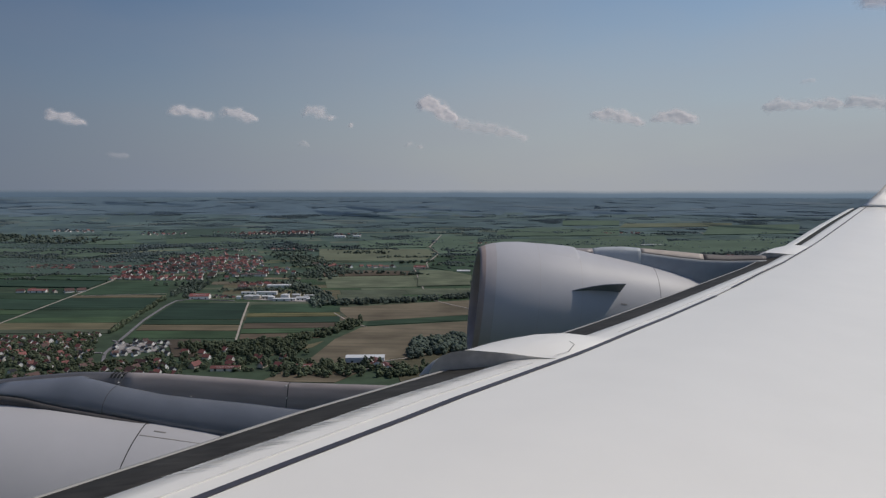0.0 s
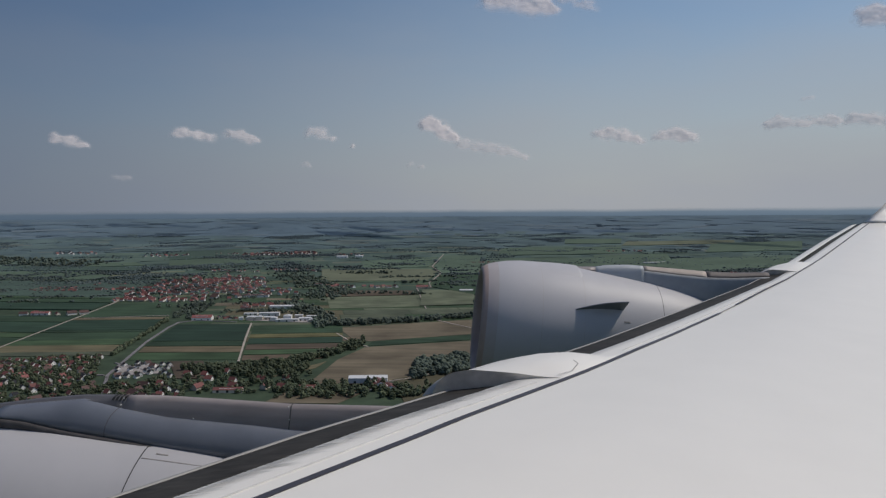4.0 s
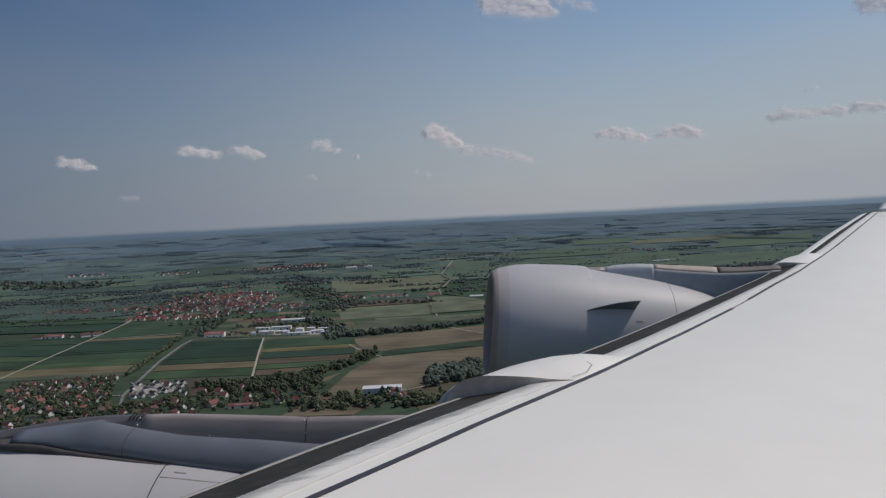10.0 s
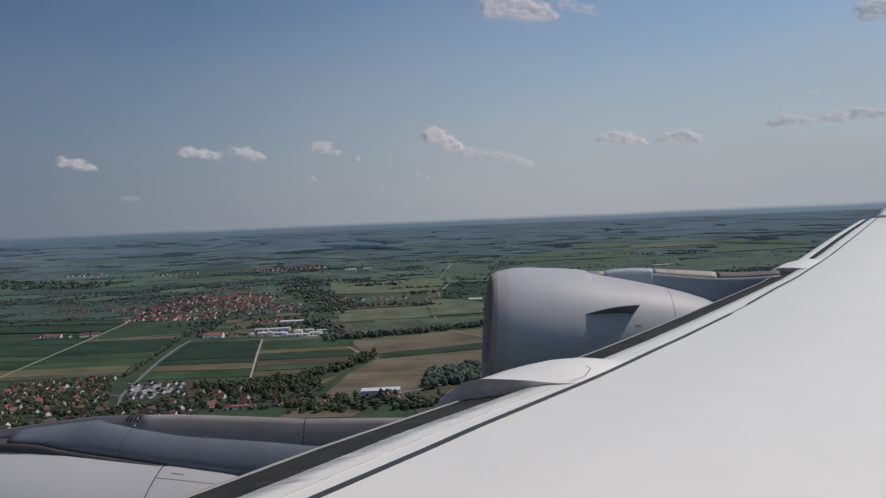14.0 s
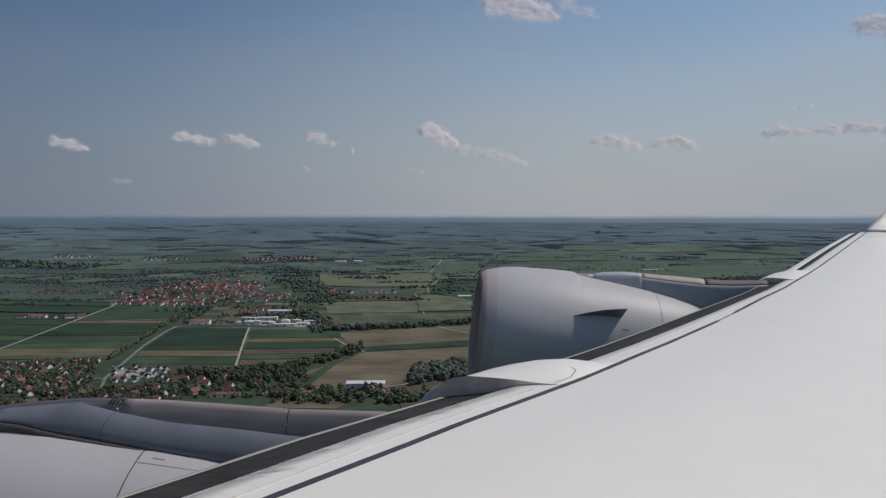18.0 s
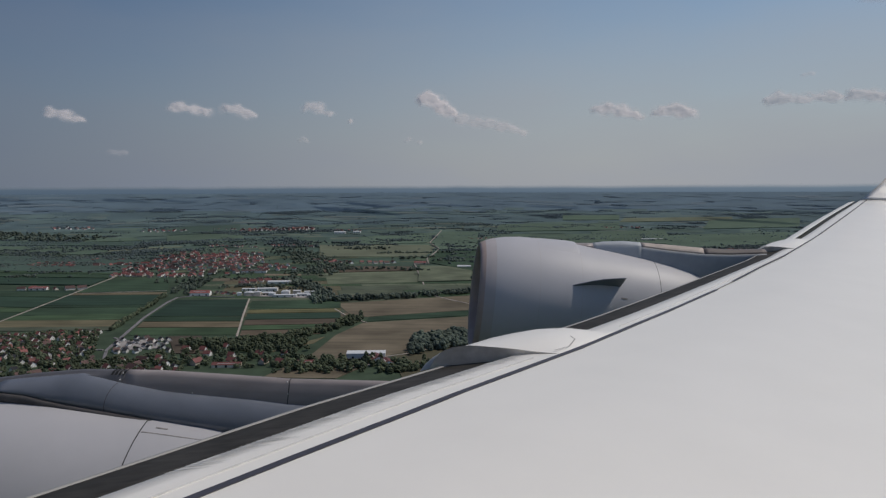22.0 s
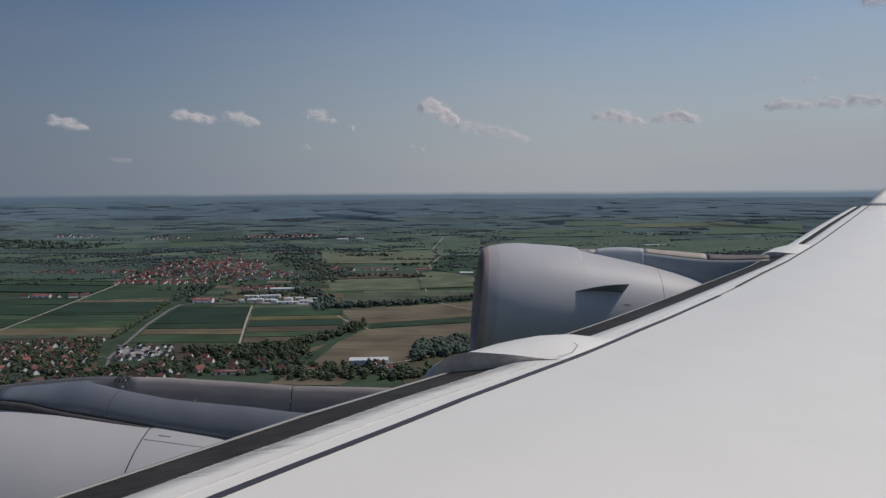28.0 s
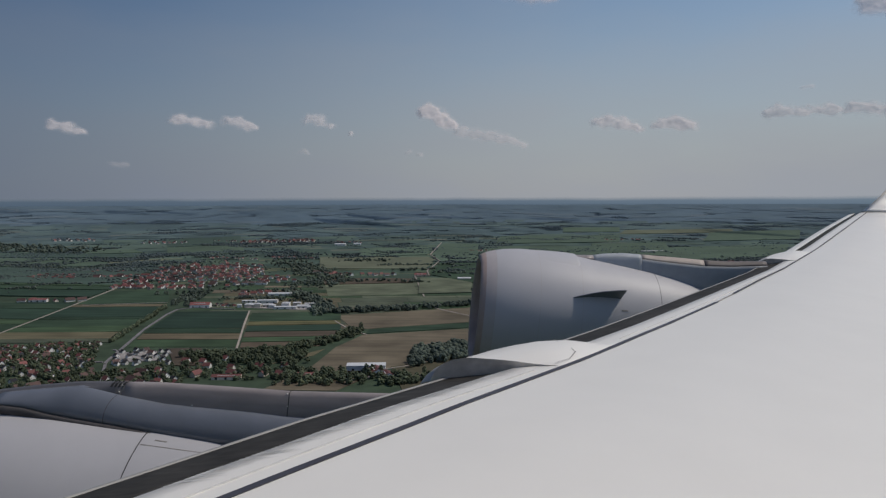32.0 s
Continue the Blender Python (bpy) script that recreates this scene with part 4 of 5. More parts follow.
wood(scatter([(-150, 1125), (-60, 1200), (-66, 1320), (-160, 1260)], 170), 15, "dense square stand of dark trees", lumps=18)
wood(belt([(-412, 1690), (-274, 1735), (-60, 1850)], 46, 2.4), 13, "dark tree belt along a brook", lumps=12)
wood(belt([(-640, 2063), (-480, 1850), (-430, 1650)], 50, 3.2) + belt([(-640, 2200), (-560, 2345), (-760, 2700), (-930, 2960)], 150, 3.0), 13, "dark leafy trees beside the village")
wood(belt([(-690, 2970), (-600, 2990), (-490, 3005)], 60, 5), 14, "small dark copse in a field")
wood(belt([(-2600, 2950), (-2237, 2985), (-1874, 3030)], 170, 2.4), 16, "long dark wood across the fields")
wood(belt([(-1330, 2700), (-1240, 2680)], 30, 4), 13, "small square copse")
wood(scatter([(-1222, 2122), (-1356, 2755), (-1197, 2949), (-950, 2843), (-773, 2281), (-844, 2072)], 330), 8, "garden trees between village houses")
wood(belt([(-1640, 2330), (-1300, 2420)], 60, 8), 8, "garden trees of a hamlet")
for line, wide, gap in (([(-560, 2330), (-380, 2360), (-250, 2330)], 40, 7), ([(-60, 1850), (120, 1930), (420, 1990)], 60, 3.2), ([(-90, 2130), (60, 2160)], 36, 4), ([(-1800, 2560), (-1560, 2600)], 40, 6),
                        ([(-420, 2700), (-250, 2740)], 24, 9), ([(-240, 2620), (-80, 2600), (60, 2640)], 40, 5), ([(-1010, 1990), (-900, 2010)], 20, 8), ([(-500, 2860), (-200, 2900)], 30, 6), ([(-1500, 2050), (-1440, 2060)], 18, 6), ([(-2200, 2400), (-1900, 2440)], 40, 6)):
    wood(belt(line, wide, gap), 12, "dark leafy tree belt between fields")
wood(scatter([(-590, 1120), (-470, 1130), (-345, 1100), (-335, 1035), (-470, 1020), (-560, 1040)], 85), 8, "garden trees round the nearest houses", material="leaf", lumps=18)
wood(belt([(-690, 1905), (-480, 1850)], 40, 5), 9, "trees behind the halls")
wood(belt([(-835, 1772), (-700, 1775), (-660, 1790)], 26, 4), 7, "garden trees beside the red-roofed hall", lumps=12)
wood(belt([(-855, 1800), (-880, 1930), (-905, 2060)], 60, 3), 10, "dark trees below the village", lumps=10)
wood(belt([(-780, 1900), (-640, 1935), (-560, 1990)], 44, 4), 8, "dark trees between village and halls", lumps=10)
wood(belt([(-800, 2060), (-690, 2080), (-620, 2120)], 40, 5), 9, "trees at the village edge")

# ---- far fields, woods and hamlets on the rising plain ----
far_rng = np.random.default_rng(5)


def far_fields():
    made = {}
    for i in range(1700):
        a = radians(far_rng.uniform(-48, 36))
        r = 2450 + 2370 * far_rng.uniform(0, 1) ** 0.9
        # the zone number picks how much haze is in the colour
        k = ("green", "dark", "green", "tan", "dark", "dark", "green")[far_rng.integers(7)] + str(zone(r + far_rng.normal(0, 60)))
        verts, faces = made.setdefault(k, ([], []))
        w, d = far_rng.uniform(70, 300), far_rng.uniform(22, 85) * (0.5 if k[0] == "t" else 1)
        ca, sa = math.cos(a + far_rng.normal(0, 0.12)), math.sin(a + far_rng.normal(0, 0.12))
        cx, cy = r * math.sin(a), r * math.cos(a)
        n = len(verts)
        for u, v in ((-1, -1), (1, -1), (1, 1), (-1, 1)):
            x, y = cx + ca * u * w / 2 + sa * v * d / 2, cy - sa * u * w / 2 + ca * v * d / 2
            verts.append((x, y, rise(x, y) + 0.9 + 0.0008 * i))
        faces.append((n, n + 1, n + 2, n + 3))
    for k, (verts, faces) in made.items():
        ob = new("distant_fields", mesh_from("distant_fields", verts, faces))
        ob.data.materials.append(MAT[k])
        tagged(ob, dict(g="distant patchwork of green fields", d="distant patchwork of dark fields", t="distant pale stubble strips")[k[0]], "field", kind="stuff")


far_fields()


TALL = [9, 7.5, 5.5, 3.4, 1.9]


def far_woods():
    stands = {}

    def at(r, a):
        stands.setdefault(zone(r), []).append((r * math.sin(a), r * math.cos(a)))

    def clear(r, a):
        return -0.42 < a < -0.08 and r < 3150

    # woods: several ragged lobes grown from one another
    for i in range(430):
        a, r = radians(far_rng.uniform(-46, 36)), 2650 + 2100 * far_rng.uniform(0, 1)
        size = far_rng.uniform(12, 62) * (1.5 if a < -0.25 and far_rng.uniform() < 0.4 else 1) * (1 - 0.45 * (r - 2650) / 2100)
        for lobe in range(far_rng.integers(2, 7)):
            if clear(r, a):
                break
            n = int(size * size * far_rng.uniform(0.4, 0.8) / TALL[zone(r)] ** 2 * 1.7)
            for j in range(n):
                at(r + far_rng.normal(0, 0.35) * size * 0.7, a + far_rng.normal(0, 0.75) * size / r)
            a += far_rng.normal(0, 1.6) * size / r
            r += far_rng.normal(0, 0.55) * size
    # tree lines along ditches and roads, broken by gaps
    for i in range(170):
        a, r, way = radians(far_rng.uniform(-46, 36)), 2500 + 2000 * far_rng.uniform(0, 1) ** 0.8, far_rng.uniform(-0.9, 0.9)
        for j in range(far_rng.integers(12, 60)):
            a, r = a + 7 * math.cos(way) / r, r + 7 * math.sin(way)
            way += far_rng.normal(0, 0.06)
            if far_rng.uniform() < 0.7 and not clear(r, a):
                at(r, a)
    # lone trees and bushes
    for i in range(800):
        a, r = radians(far_rng.uniform(-46, 36)), 2450 + 2000 * far_rng.uniform(0, 1)
        if not clear(r, a):
            at(r, a)
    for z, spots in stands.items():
        # leaf colours carry the painted haze of their zone
        wood(spots, TALL[z], "scattered woods with haze-blue colour far across the plain", (0.7, 1.3), f"leaf{z}", 3 if z < 1 else 2 if z < 2 else 1, (ICO_V * (1.5, 1.5, 0.9), ICO_F))


far_woods()


# ---- buildings ----
def house(w, l, e, p, roof, wall, chimney=True):
    """A gabled house, w by l metres, eaves at e, ridge p above them; ridge along y."""
    root = new("house")
    o = 0.8
    v = [(-w / 2, -l / 2, -0.4), (w / 2, -l / 2, -0.4), (w / 2, l / 2, -0.4), (-w / 2, l / 2, -0.4), (-w / 2, -l / 2, e), (w / 2, -l / 2, e), (w / 2, l / 2, e), (-w / 2, l / 2, e), (0, -l / 2, e + p), (0, l / 2, e + p)]
    f = [(0, 1, 5, 8, 4), (1, 2, 6, 5), (2, 3, 7, 9, 6), (3, 0, 4, 7), (3, 2, 1, 0)]
    part("wall", mesh_from("wall", v, f), wall, root)
    k = p / (w / 2)
    x, z0, zr, y = w / 2 + o, e - o * k, e + p, l / 2 + o
    rv = [(-x, -y, z0), (0, -y, zr), (x, -y, z0), (-x, y, z0), (0, y, zr), (x, y, z0)]
    rv += [(a, b, c + 0.32) for a, b, c in rv]
    rf = [(6, 7, 10, 9), (7, 8, 11, 10), (0, 3, 4, 1), (1, 4, 5, 2), (0, 1, 7, 6), (1, 2, 8, 7), (3, 9, 10, 4), (4, 10, 11, 5), (0, 6, 9, 3), (2, 5, 11, 8)]
    part("roof", mesh_from("roof", rv, rf), roof, root)
    if chimney:
        part("chimney", box_mesh("chimney", w * 0.1, w * 0.1 + 0.7, l * 0.15, l * 0.15 + 0.9, e + p * 0.5, e + p + 1.0), "chimney", root)
    for side in (-1, 1):
        for yy in (-l / 4,):
            for zz in ((1.0,) if e < 4 else (3.7,)):
                part("window", box_mesh("window", side * w / 2 - 0.05, side * w / 2 + 0.06, yy - 0.6, yy + 0.6, zz, zz + 1.3), "glass", root)
    for xx in (-w / 4, w / 4):
        part("window", box_mesh("window", xx - 0.6, xx + 0.6, -l / 2 - 0.06, -l / 2 + 0.05, 1.0, 2.3), "glass", root)
    colour = dict(roof_red="red tiled", roof_brown="brown tiled", roof_grey="dark grey")[roof]
    return tagged(root, f"{'white' if wall == 'render_white' else 'cream'} rendered house with {colour} gable roof", "house", "village houses")


STOCK = [house(10, 12, 4.2, 4.6, "roof_red", "render_white"), house(11, 13, 4.0, 5.2, "roof_brown", "render_white"), house(9.5, 10, 4.6, 4.0, "roof_grey", "render_white"),
         house(10.5, 16, 4.0, 4.8, "roof_red", "render_cream"), house(12, 22, 4.4, 5.6, "roof_brown", "render_white"), house(9, 10, 3.0, 4.8, "roof_red", "render_white")]
PLACED = set()


def settle(i, x, y, turn, k=1.0):
    m = Matrix.Translation((x, y, rise(x, y) + (2.0 if math.hypot(x, y) > 2400 else 0.6))) @ Matrix.Rotation(radians(turn), 4, "Z") @ Matrix.Scale(k, 4)
    if i not in PLACED:
        PLACED.add(i)
        STOCK[i].matrix_basis = m
        return
    copy_thing(STOCK[i], Matrix.Identity(4)).matrix_basis = m


FAR = {}


def settle_far(i, x, y, turn, k=1.0):
    """Notes a house for the joined mesh of far houses."""
    m = Matrix.Translation((x, y, rise(x, y) + 2.0)) @ Matrix.Rotation(radians(turn), 4, "Z") @ Matrix.Scale(k, 4)
    for ob in STOCK[i].children:
        if ob.name.startswith(("wall", "roof")):
            verts, faces = FAR.setdefault(ob.data.materials[0].name, ([], []))
            n = len(verts)
            verts += [m @ v.co for v in ob.data.vertices]
            faces += [tuple(n + v for v in f.vertices) for f in ob.data.polygons]


def village(poly, count, kinds, gap, lay, k=1.0, single=True):
    """Houses set apart from one another inside an outline, most ridges along or across one way."""
    done = []
    tries = 0
    while len(done) < count and tries < 20000:
        tries += 1
        p = scatter(poly, 1)[0]
        if all(math.hypot(p[0] - q[0], p[1] - q[1]) > gap for q in done):
            done.append(p)
            (settle if single else settle_far)(kinds[rng.integers(len(kinds))], *p, lay + (55, 55, 145)[rng.integers(3)] + rng.normal(0, 9), k * rng.uniform(0.9, 1.1))


village([(-935, 1232), (-772, 1282), (-640, 1050), (-830, 1000)], 78, (0, 0, 1, 1, 2, 5), 14, 15, 0.85)
village([(-700, 1215), (-612, 1235), (-556, 1125), (-640, 1108)], 26, (2, 2, 2, 1), 12, 10, 0.75)
village([(-800, 990), (-640, 1040), (-560, 1100), (-480, 1000), (-490, 945), (-659, 850)], 46, (0, 1, 1, 2, 4, 5), 20, 15, 0.9)
village([(-540, 1150), (-450, 1170), (-340, 1120), (-330, 1040), (-500, 1035)], 12, (0, 3, 5), 28, 20)
village([(-1222, 2130), (-1340, 2700), (-1197, 2900), (-970, 2800), (-800, 2300), (-860, 2090), (-960, 2140)], 110, (0, 0, 0, 1, 3, 4, 5), 20, 36, single=False)
village([(-1240, 2300), (-1340, 2700), (-1197, 2900), (-970, 2800), (-860, 2400)], 110, (0, 0, 0, 1, 3, 4, 5), 17, 36, single=False)
village([(-1225, 2105), (-955, 2115), (-950, 2165), (-1235, 2165)], 26, (0, 0, 5, 3), 17, 36)
village([(-1235, 2165), (-1330, 2450), (-1260, 2500), (-1150, 2200)], 18, (0, 0, 1, 3), 17, 36)
village([(-820, 2260), (-700, 2330), (-760, 2500), (-860, 2420)], 14, (0, 1, 3), 24, 36)
village([(-1640, 2300), (-1470, 2315), (-1540, 2420), (-1650, 2400)], 26, (0, 1, 3), 20, 36)
village([(-1427, 2345), (-1315, 2390), (-1330, 2440), (-1440, 2400)], 12, (0, 1, 4), 22, 36)
village([(-1310, 3450), (-968, 3575), (-985, 3640), (-1330, 3510)], 40, (0, 1, 3, 4), 20, 12, single=False)
village([(-700, 2560), (-540, 2530), (-535, 2560), (-695, 2600)], 9, (0, 3, 4), 22, 80)
village([(-524, 2545), (-397, 2540), (-397, 2570), (-524, 2575)], 6, (3, 4), 22, 85)
village([(-750, 1768), (-690, 1765), (-690, 1790), (-750, 1795)], 7, (0, 2, 5), 13, 56, 0.7)
village([(-770, 2000), (-680, 2010), (-690, 2060), (-780, 2050)], 7, (0, 1, 3), 22, 36)
village([(-1310, 1815), (-1150, 1832), (-1150, 1850), (-1310, 1840)], 6, (0, 3, 4), 26, 85)
village([(-2150, 3230), (-1990, 3290), (-2010, 3330), (-2160, 3280)], 12, (0, 1, 2), 22, 15, single=False)
village([(-1750, 3300), (-1560, 3380), (-1570, 3410), (-1760, 3340)], 12, (0, 1, 2), 22, 15, single=False)

# hamlets far out on the plain
for i in range(16):
    a, r = radians(far_rng.uniform(-36, 26)), far_rng.uniform(2800, 3900)
    if -0.42 < a < -0.12 and r < 3150:
        continue
    x, y, w = r * math.sin(a), r * math.cos(a), far_rng.uniform(50, 120)
    village([(x - w, y - 18), (x + w, y - 18), (x + w, y + 22), (x - w, y + 22)], int(w / 7), (0, 1, 2, 3), 10, 12, 0.7, single=False)

for name, (verts, faces) in FAR.items():
    far_houses = new("far_houses", mesh_from("far_houses", verts, faces))
    far_houses.data.materials.append(bpy.data.materials[name])
    tagged(far_houses, "far village houses: " + name.replace("_", " ") + " surfaces", "houses", kind="stuff")


def hall(x, y, w, l, h, turn, roof="sheet", wall="sheet", label="long pale metal-clad hall with shallow roof", peak=0.12):
    """A low wide hall with a shallow gable, doors along one side."""
    root = new("hall")
    p = w * peak
    v = [(-w / 2, -l / 2, -0.5), (w / 2, -l / 2, -0.5), (w / 2, l / 2, -0.5), (-w / 2, l / 2, -0.5), (-w / 2, -l / 2, h), (w / 2, -l / 2, h), (w / 2, l / 2, h), (-w / 2, l / 2, h), (0, -l / 2, h + p), (0, l / 2, h + p)]
    part("wall", mesh_from("wall", v, [(0, 1, 5, 8, 4), (1, 2, 6, 5), (2, 3, 7, 9, 6), (3, 0, 4, 7), (3, 2, 1, 0)]), wall, root)
    o = 0.4
    k = p / (w / 2)
    rv = [(-w / 2 - o, -l / 2 - o, h - o * k), (0, -l / 2 - o, h + p), (w / 2 + o, -l / 2 - o, h - o * k), (-w / 2 - o, l / 2 + o, h - o * k), (0, l / 2 + o, h + p), (w / 2 + o, l / 2 + o, h - o * k)]
    rv += [(a, b, c + 0.35) for a, b, c in rv]
    part("roof", mesh_from("roof", rv, [(6, 7, 10, 9), (7, 8, 11, 10), (0, 3, 4, 1), (1, 4, 5, 2), (0, 1, 7, 6), (1, 2, 8, 7), (3, 9, 10, 4), (4, 10, 11, 5), (0, 6, 9, 3), (2, 5, 11, 8)]), roof, root)
    for i in range(3):
        yy = -l / 2 + l * (i + 0.5) / 3
        part("door", box_mesh("door", -w / 2 - 0.06, -w / 2 + 0.1, yy - 1.8, yy + 1.8, 0, 3.6), "glass", root)
    part("roof_light", box_mesh("roof_light", -w * 0.3, -w * 0.18, -l * 0.3, l * 0.3, h + p * 0.45, h + p * 0.62), "render_white", root, "pale strip of roof glazing")
    root.matrix_basis = pose(x, y, rise(x, y) + 0.6, rz=turn)
    return tagged(root, label, "building")


hall(-218, 1112, 22, 62, 8, 97, "sheet", "sheet", "grey-white factory hall beside trees", 0.06)
hall(-196, 1085, 22, 34, 6, 20, "roof_red", "render_white", "factory shed with red roof and pale roof lights", 0.2)
hall(-176, 1066, 16, 26, 5, 20, "roof_red", "render_white", "factory shed with red roof and pale roof lights", 0.2)
hall(-300, 1050, 14, 28, 5, 95, "roof_red", "render_cream", "low farm shed with red roof", 0.25)
hall(-420, 1035, 12, 44, 4, 97, "roof_red", "render_cream", "low long shed with red roof", 0.25)
for x, y, w, l, h, a in ((-652, 1768, 20, 26, 7, 10), (-628, 1762, 16, 21, 9, 12), (-604, 1772, 16, 24, 7, 102), (-586, 1752, 14, 18, 8, 10), (-548, 1740, 14, 51, 6, 98), (-556, 1772, 18, 24, 11, 10), (-528, 1778, 16, 18, 12, 98), (-506, 1760, 18, 30, 7, 98), (-484, 1738, 12, 15, 6, 12), (-498, 1790, 14, 24, 8, 100), (-628, 1842, 18, 48, 8, 98), (-682, 1850, 14, 33, 5, 96), (-676, 1762, 10, 15, 6, 20)):
    hall(x, y, w * 1.1, l * 1.1, h * 0.9, a, ("sheet", "roof_grey", "sheet")[l % 3], ("render_white", "render_cream")[w % 4 == 0], "low commercial hall with pale walls and flat roof", 0.06)
hall(-640, 1985, 22, 66, 7, 98, "sheet", "render_white", "long pale hall among trees below the village", 0.1)
hall(-735, 1955, 16, 30, 6, 98, "roof_red", "render_cream", "red-roofed barn among trees", 0.3)
hall(-775, 1752, 24, 50, 7, 98, "roof_red", "render_white", "school-like hall with red roof", 0.25)
hall(-812, 2255, 18, 80, 6, 98, "roof_brown", "render_white", "long hall at the village edge", 0.2)
hall(-296, 2545, 16, 44, 6, 95, "roof_red", "render_cream", "red-roofed barn beside a farm track", 0.3)
hall(-130, 2432, 16, 46, 6, 92, "sheet", "render_white", "white barn among trees", 0.2)
hall(-810, 3490, 26, 55, 9, 97, "sheet", "render_white", "large white distant hall", 0.1)
hall(-730, 3520, 20, 36, 8, 97, "sheet", "render_white", "large white distant hall", 0.1)
hall(700, 3330, 12, 120, 5, 100, "sheet", "render_white", "long white glasshouse far off", 0.1)
hall(-1265, 1822, 14, 48, 5, 97, "roof_red", "render_white", "long farm barn with red roof", 0.3)

# ---- clouds: small fair-weather cumulus low over the horizon ----
def cloud_mat():
    m, t, b = nodes("cloud")
    t.nodes.remove(b)
    outp = t.nodes["Material Output"]
    front = t.nodes.new("ShaderNodeBsdfDiffuse")
    front.inputs["Color"].default_value = (0.84, 0.765, 0.745, 1)
    through_light = t.nodes.new("ShaderNodeBsdfTranslucent")
    through_light.inputs["Color"].default_value = (0.84, 0.765, 0.745, 1)
    lit = t.nodes.new("ShaderNodeMixShader")
    lit.inputs[0].default_value = 0.25
    link(t, front.outputs[0], lit.inputs[1])
    link(t, through_light.outputs[0], lit.inputs[2])
    # faint glow standing in for light scattered many times inside the vapour
    inner = t.nodes.new("ShaderNodeEmission")
    inner.inputs["Color"].default_value = (0.10, 0.085, 0.085, 1)
    diff = t.nodes.new("ShaderNodeAddShader")
    link(t, lit.outputs[0], diff.inputs[0])
    link(t, inner.outputs[0], diff.inputs[1])
    clear = t.nodes.new("ShaderNodeBsdfTransparent")
    mx = t.nodes.new("ShaderNodeMixShader")
    at = t.nodes.new("ShaderNodeAttribute")
    at.attribute_name = "vapour"
    n = noise_tex(t, 0.008, 3, space="Object", rough=0.45)
    ragged = t.nodes.new("ShaderNodeMapRange")
    ragged.inputs["To Min"].default_value, ragged.inputs["To Max"].default_value = 0.8, 1.15
    link(t, n, ragged.inputs["Value"])
    a = t.nodes.new("ShaderNodeMath")
    a.operation = "MULTIPLY"
    link(t, at.outputs["Fac"], a.inputs[0])
    link(t, ragged.outputs[0], a.inputs[1])
    r = t.nodes.new("ShaderNodeMapRange")
    r.interpolation_type = "SMOOTHSTEP"
    r.inputs["From Min"].default_value, r.inputs["From Max"].default_value, r.inputs["To Max"].default_value = 0.0, 1.15, 0.78
    link(t, a.outputs[0], r.inputs["Value"])
    link(t, r.outputs[0], mx.inputs[0])
    link(t, clear.outputs[0], mx.inputs[1])
    link(t, diff.outputs[0], mx.inputs[2])
    link(t, mx.outputs[0], outp.inputs["Surface"])
    return m


MAT["cloud"] = cloud_mat()


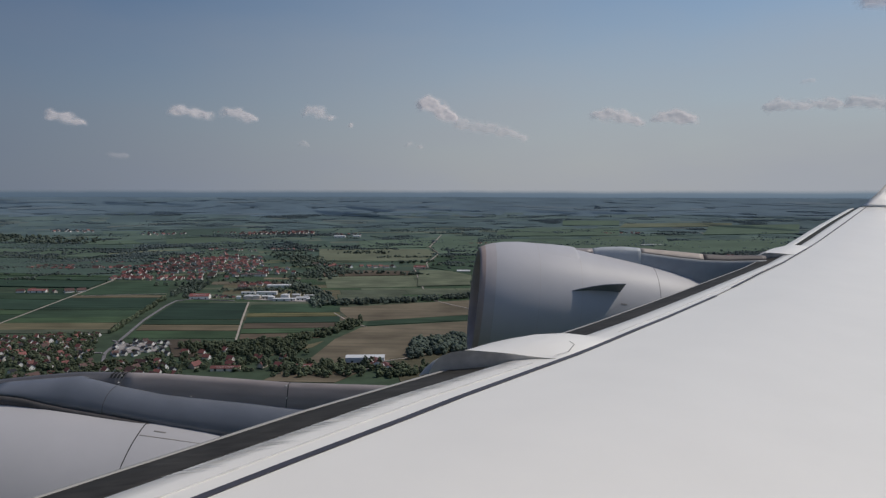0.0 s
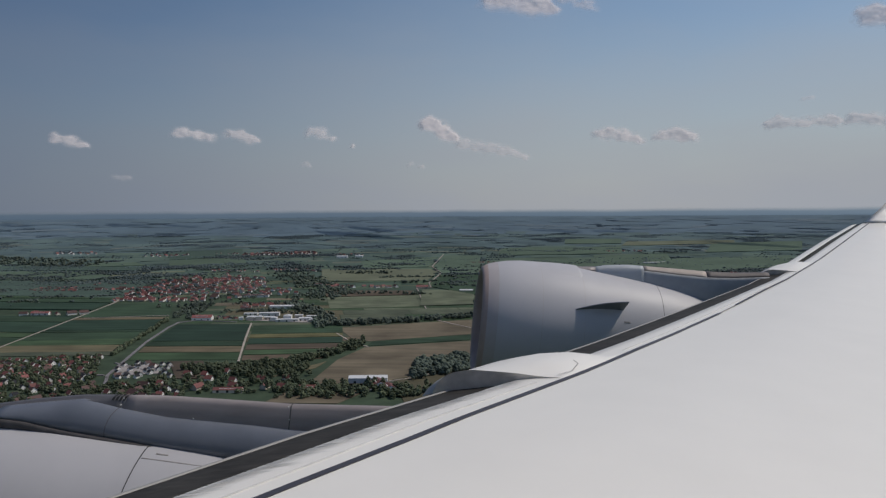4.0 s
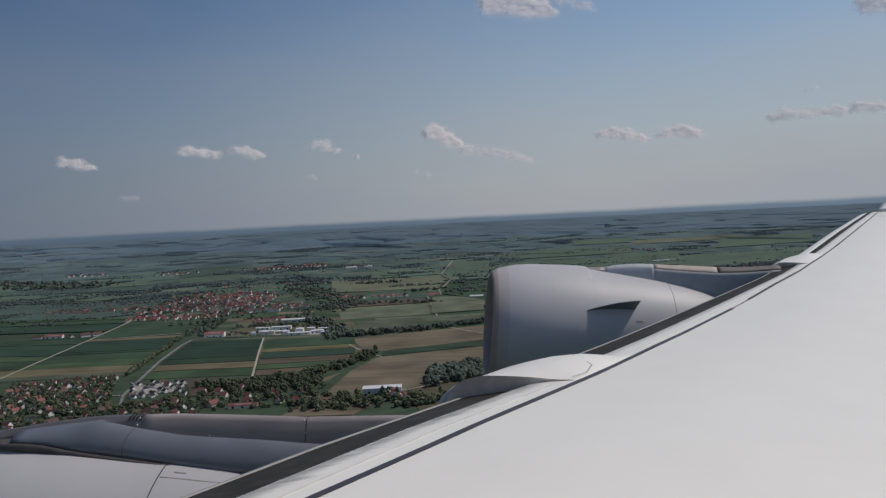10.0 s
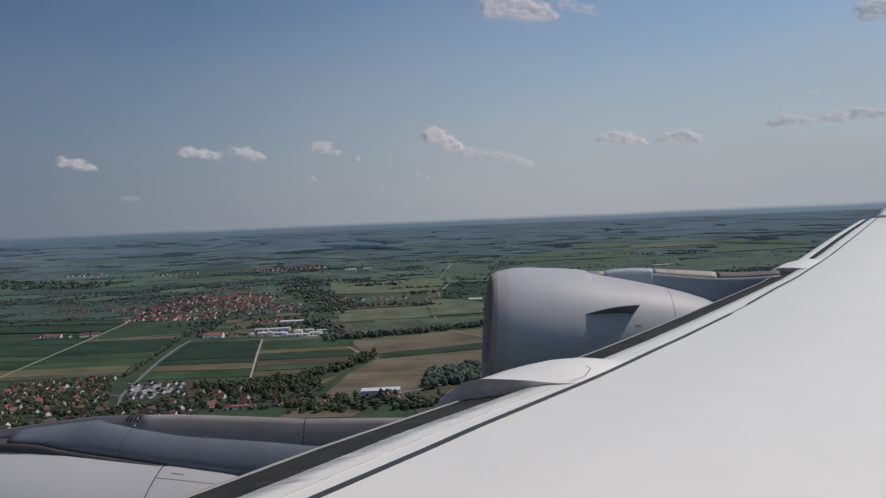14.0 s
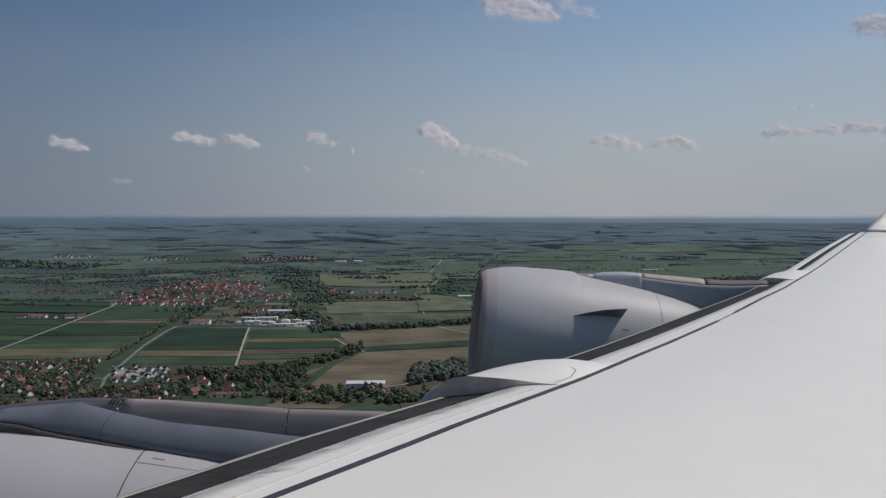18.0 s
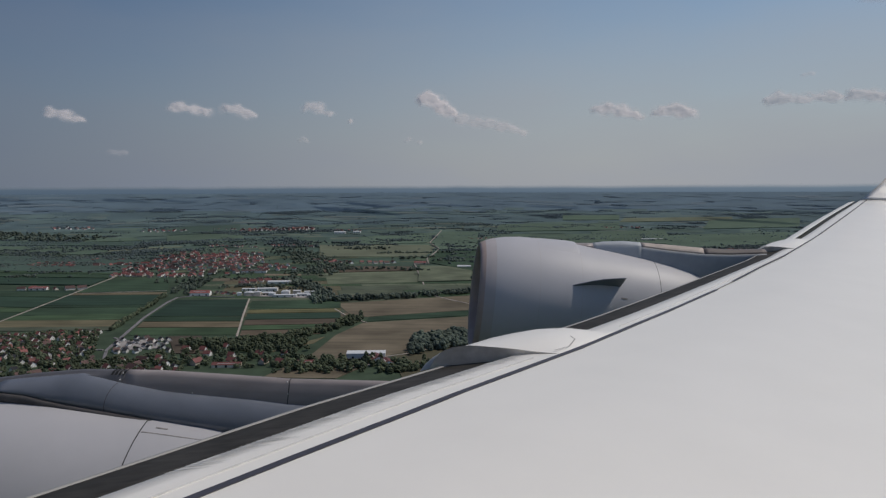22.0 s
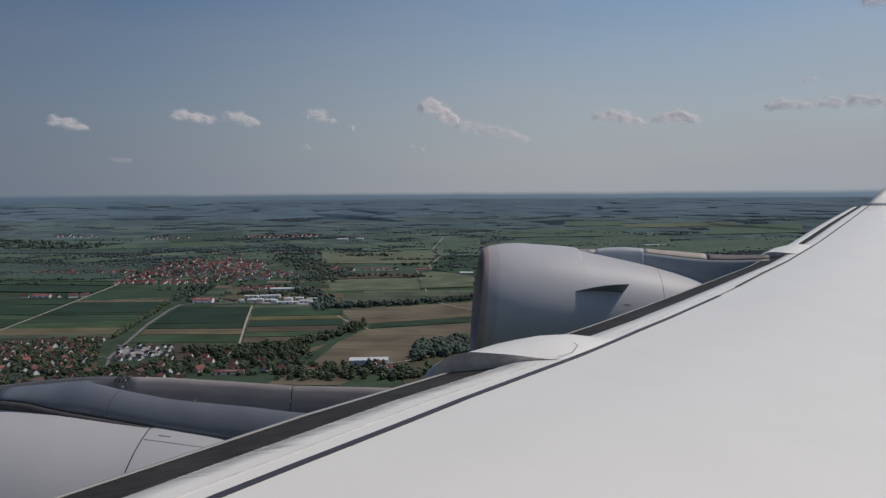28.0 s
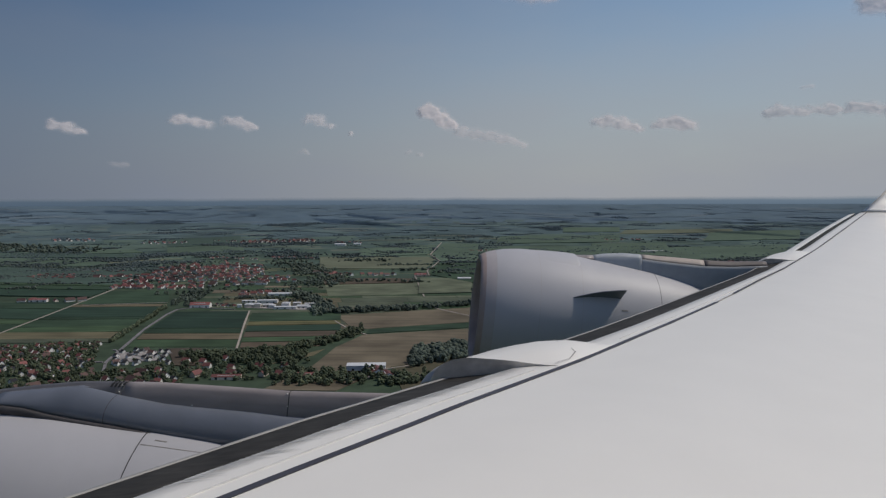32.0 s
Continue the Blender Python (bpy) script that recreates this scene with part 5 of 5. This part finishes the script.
def cloud(thick, *puffs):
    """Billows of vapour run together into one shell with a ragged rim; each puff's azimuth, height and radius in degrees."""
    d, deg = 4700, 4700 * math.tan(radians(1))
    seed = puffs[0][0]
    az = sum(p[0] for p in puffs) / len(puffs)
    x0, x1 = min(p[0] - 1.9 * p[2] for p in puffs), max(p[0] + 1.9 * p[2] for p in puffs)
    z0, z1 = min(p[1] - 2.2 * p[2] for p in puffs), max(p[1] + 1.7 * p[2] for p in puffs)
    step = 0.075 if x1 - x0 < 7 else 0.1
    nx, nz = int((x1 - x0) / step), int((z1 - z0) / step)
    verts, faces, dens = [], [], []
    for i in range(nx + 1):
        for j in range(nz + 1):
            u, v = x0 + (x1 - x0) * i / nx, z0 + (z1 - z0) * j / nz
            curl = noise.fractal((u * 1.7 + seed, v * 2.0, seed), 0.9, 2.0, 4)
            fine = noise.fractal((u * 3.6, v * 3.9 + seed, 2.0), 0.9, 2.0, 4)
            billow = noise.fractal((u * 1.5 + seed, v * 1.8, 4.0), 1.2, 2.0, 2)
            uu, vv = u + 0.34 * noise.noise((u * 1.25, v * 1.25, seed)), v + 0.26 * noise.noise((u * 1.4, v * 1.4, seed + 9))
            k, base, crown, total = 0.0, 0.0, 0.0, 1e-6
            for a, e, q in puffs:
                low = 0.8 if vv < e else 1.1          # longer wisps below
                g = math.exp(-1.2 * ((uu - a) ** 2 * 0.8 + ((vv - e) * low) ** 2) / (q * q))
                k += g
                near = math.exp(-((uu - a) / q) ** 2) + 1e-6
                base, total = base + near * (vv - e) / q, total + near
                crown += math.exp(-1.2 * ((uu - a) ** 2 * 0.8 + (max(vv, e) - e) ** 2 * 1.2) / (q * q))
            k = min(1.0, k) - 0.16
            k += (0.60 * curl + 0.20 * fine) * min(0.5, 0.08 + max(0.0, k))
            body = max(0.0, min(1.0, crown) - 0.1)
            under = min(1.0, max(0.0, base / total + 1.15))
            rim = min(1.0, 8 * i / nx, 8 * (nx - i) / nx, 8 * j / nz, 8 * (nz - j) / nz)
            k = max(0.0, k)
            lump = 0.55 * body + 0.10 * billow
            verts.append(((u - az) * deg, (v - z1) * deg * 0.8 - lump * deg, (v - z0) * deg))
            dens.append(min(1.0, k * 1.35) * thick * rim * under * under * (3 - 2 * under))
    for i in range(nx):
        for j in range(nz):
            p = i * (nz + 1) + j
            faces.append((p, p + nz + 1, p + nz + 2, p + 1))
    me = mesh_from("cloud", verts, faces, True)
    at = me.attributes.new("vapour", "FLOAT", "POINT")
    at.data.foreach_set("value", dens)
    me.materials.append(MAT["cloud"])
    ob = new("cloud", me)
    a = radians(az)
    ob.matrix_world = Matrix.Translation((d * math.sin(a), d * math.cos(a), EYE + d * math.tan(radians(z0)))) @ Matrix.Rotation(-a, 4, "Z")
    return tagged(ob, "small pinkish-white cumulus cloud low in a hazy sky", "cloud", "clouds over the horizon")


cloud(0.75, (-33.3, 5.4, 0.5), (-32.6, 5.2, 0.6), (-31.7, 5.0, 0.41))
cloud(0.8, (-25.2, 6.1, 0.64), (-24.1, 6.0, 0.64), (-23.0, 5.8, 0.5))
cloud(0.8, (-21.5, 6.1, 0.6), (-20.6, 5.9, 0.64), (-19.8, 5.7, 0.41))
cloud(0.7, (-15.4, 6.4, 0.6), (-14.5, 6.3, 0.64), (-13.6, 5.8, 0.41), (-12.1, 5.2, 0.37))
cloud(1.0, (-5.7, 6.8, 0.95), (-6.0, 7.1, 0.62), (-4.9, 6.2, 0.85), (-4.0, 5.8, 0.6))
cloud(0.6, (-3.4, 5.5, 0.7), (-2.3, 5.3, 0.7), (-1.2, 5.1, 0.7), (-0.2, 4.9, 0.65), (0.8, 4.6, 0.6), (1.7, 4.3, 0.5))
cloud(0.9, (7.5, 6.0, 0.64), (8.5, 6.1, 0.83), (9.6, 5.7, 0.73), (10.5, 5.4, 0.46))
cloud(0.9, (12.2, 5.8, 0.64), (13.2, 5.8, 0.83), (14.3, 5.6, 0.69))
cloud(0.75, (19.9, 6.2, 0.6), (20.8, 6.4, 0.64), (21.9, 6.2, 0.55), (23.1, 6.3, 0.69), (24.0, 6.1, 0.6))
cloud(0.8, (25.2, 6.3, 0.69), (26.2, 6.1, 0.73), (27.6, 6.0, 0.73), (28.7, 5.7, 0.55))
cloud(1.0, (0.5, 15.9, 1.65), (2.1, 15.4, 1.56), (-0.6, 16.3, 1.28), (3.3, 15.0, 0.92))
cloud(0.6, (4.8, 16.2, 1.01), (6.5, 15.3, 0.92))
cloud(0.95, (26.1, 13.0, 1.1), (27.0, 12.5, 1.19), (27.9, 12.1, 1.19), (29.1, 11.8, 0.92))
cloud(0.45, (22.5, 8.0, 0.37), (22.0, 7.9, 0.28))
cloud(0.35, (-29.7, 2.8, 0.41), (-29.0, 2.7, 0.37))
cloud(0.4, (-15.9, 3.9, 0.32), (-15.5, 3.8, 0.25))
cloud(0.4, (-7.5, 3.9, 0.32), (-6.7, 3.8, 0.28))


# ---- a glowing band for the haze-blue rim of the land, far behind everything ----
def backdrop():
    m, t, b = nodes("glowing_haze_hills")
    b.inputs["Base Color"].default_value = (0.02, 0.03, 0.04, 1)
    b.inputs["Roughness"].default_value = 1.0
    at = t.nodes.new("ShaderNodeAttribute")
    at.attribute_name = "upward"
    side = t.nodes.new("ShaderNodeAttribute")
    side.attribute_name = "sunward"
    # haze painted as emission: paler upward and towards the sun
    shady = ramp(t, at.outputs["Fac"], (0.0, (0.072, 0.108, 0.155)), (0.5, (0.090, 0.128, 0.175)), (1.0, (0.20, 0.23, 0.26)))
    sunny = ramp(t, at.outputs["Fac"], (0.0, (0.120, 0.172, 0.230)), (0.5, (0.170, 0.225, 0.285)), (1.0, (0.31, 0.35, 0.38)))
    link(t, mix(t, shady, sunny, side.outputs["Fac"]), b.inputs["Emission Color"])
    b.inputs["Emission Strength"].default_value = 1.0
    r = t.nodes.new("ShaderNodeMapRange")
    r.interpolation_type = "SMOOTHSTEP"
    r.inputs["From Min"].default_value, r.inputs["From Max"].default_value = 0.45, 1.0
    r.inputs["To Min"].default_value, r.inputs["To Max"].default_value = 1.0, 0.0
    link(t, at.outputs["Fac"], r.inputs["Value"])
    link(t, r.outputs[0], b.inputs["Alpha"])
    rows, up, sunward = [], [], []
    for i in range(721):
        a = radians(i / 2)
        h = 4 * noise.noise((math.cos(a) * 9, math.sin(a) * 9, 4)) + 3 * noise.noise((math.cos(a) * 40, math.sin(a) * 40, 4))
        x, y = 4880 * math.sin(a), 4880 * math.cos(a)
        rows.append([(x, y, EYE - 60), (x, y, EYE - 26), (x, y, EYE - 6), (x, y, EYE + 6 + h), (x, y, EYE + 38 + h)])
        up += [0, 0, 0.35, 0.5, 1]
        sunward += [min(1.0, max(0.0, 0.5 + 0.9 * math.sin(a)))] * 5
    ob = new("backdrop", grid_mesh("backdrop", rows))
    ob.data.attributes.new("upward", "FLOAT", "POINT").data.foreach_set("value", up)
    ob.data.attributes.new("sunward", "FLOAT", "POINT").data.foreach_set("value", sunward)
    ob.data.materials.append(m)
    tagged(ob, "glowing backdrop of far blue hazy hills along the horizon", "hills", kind="structure")


backdrop()
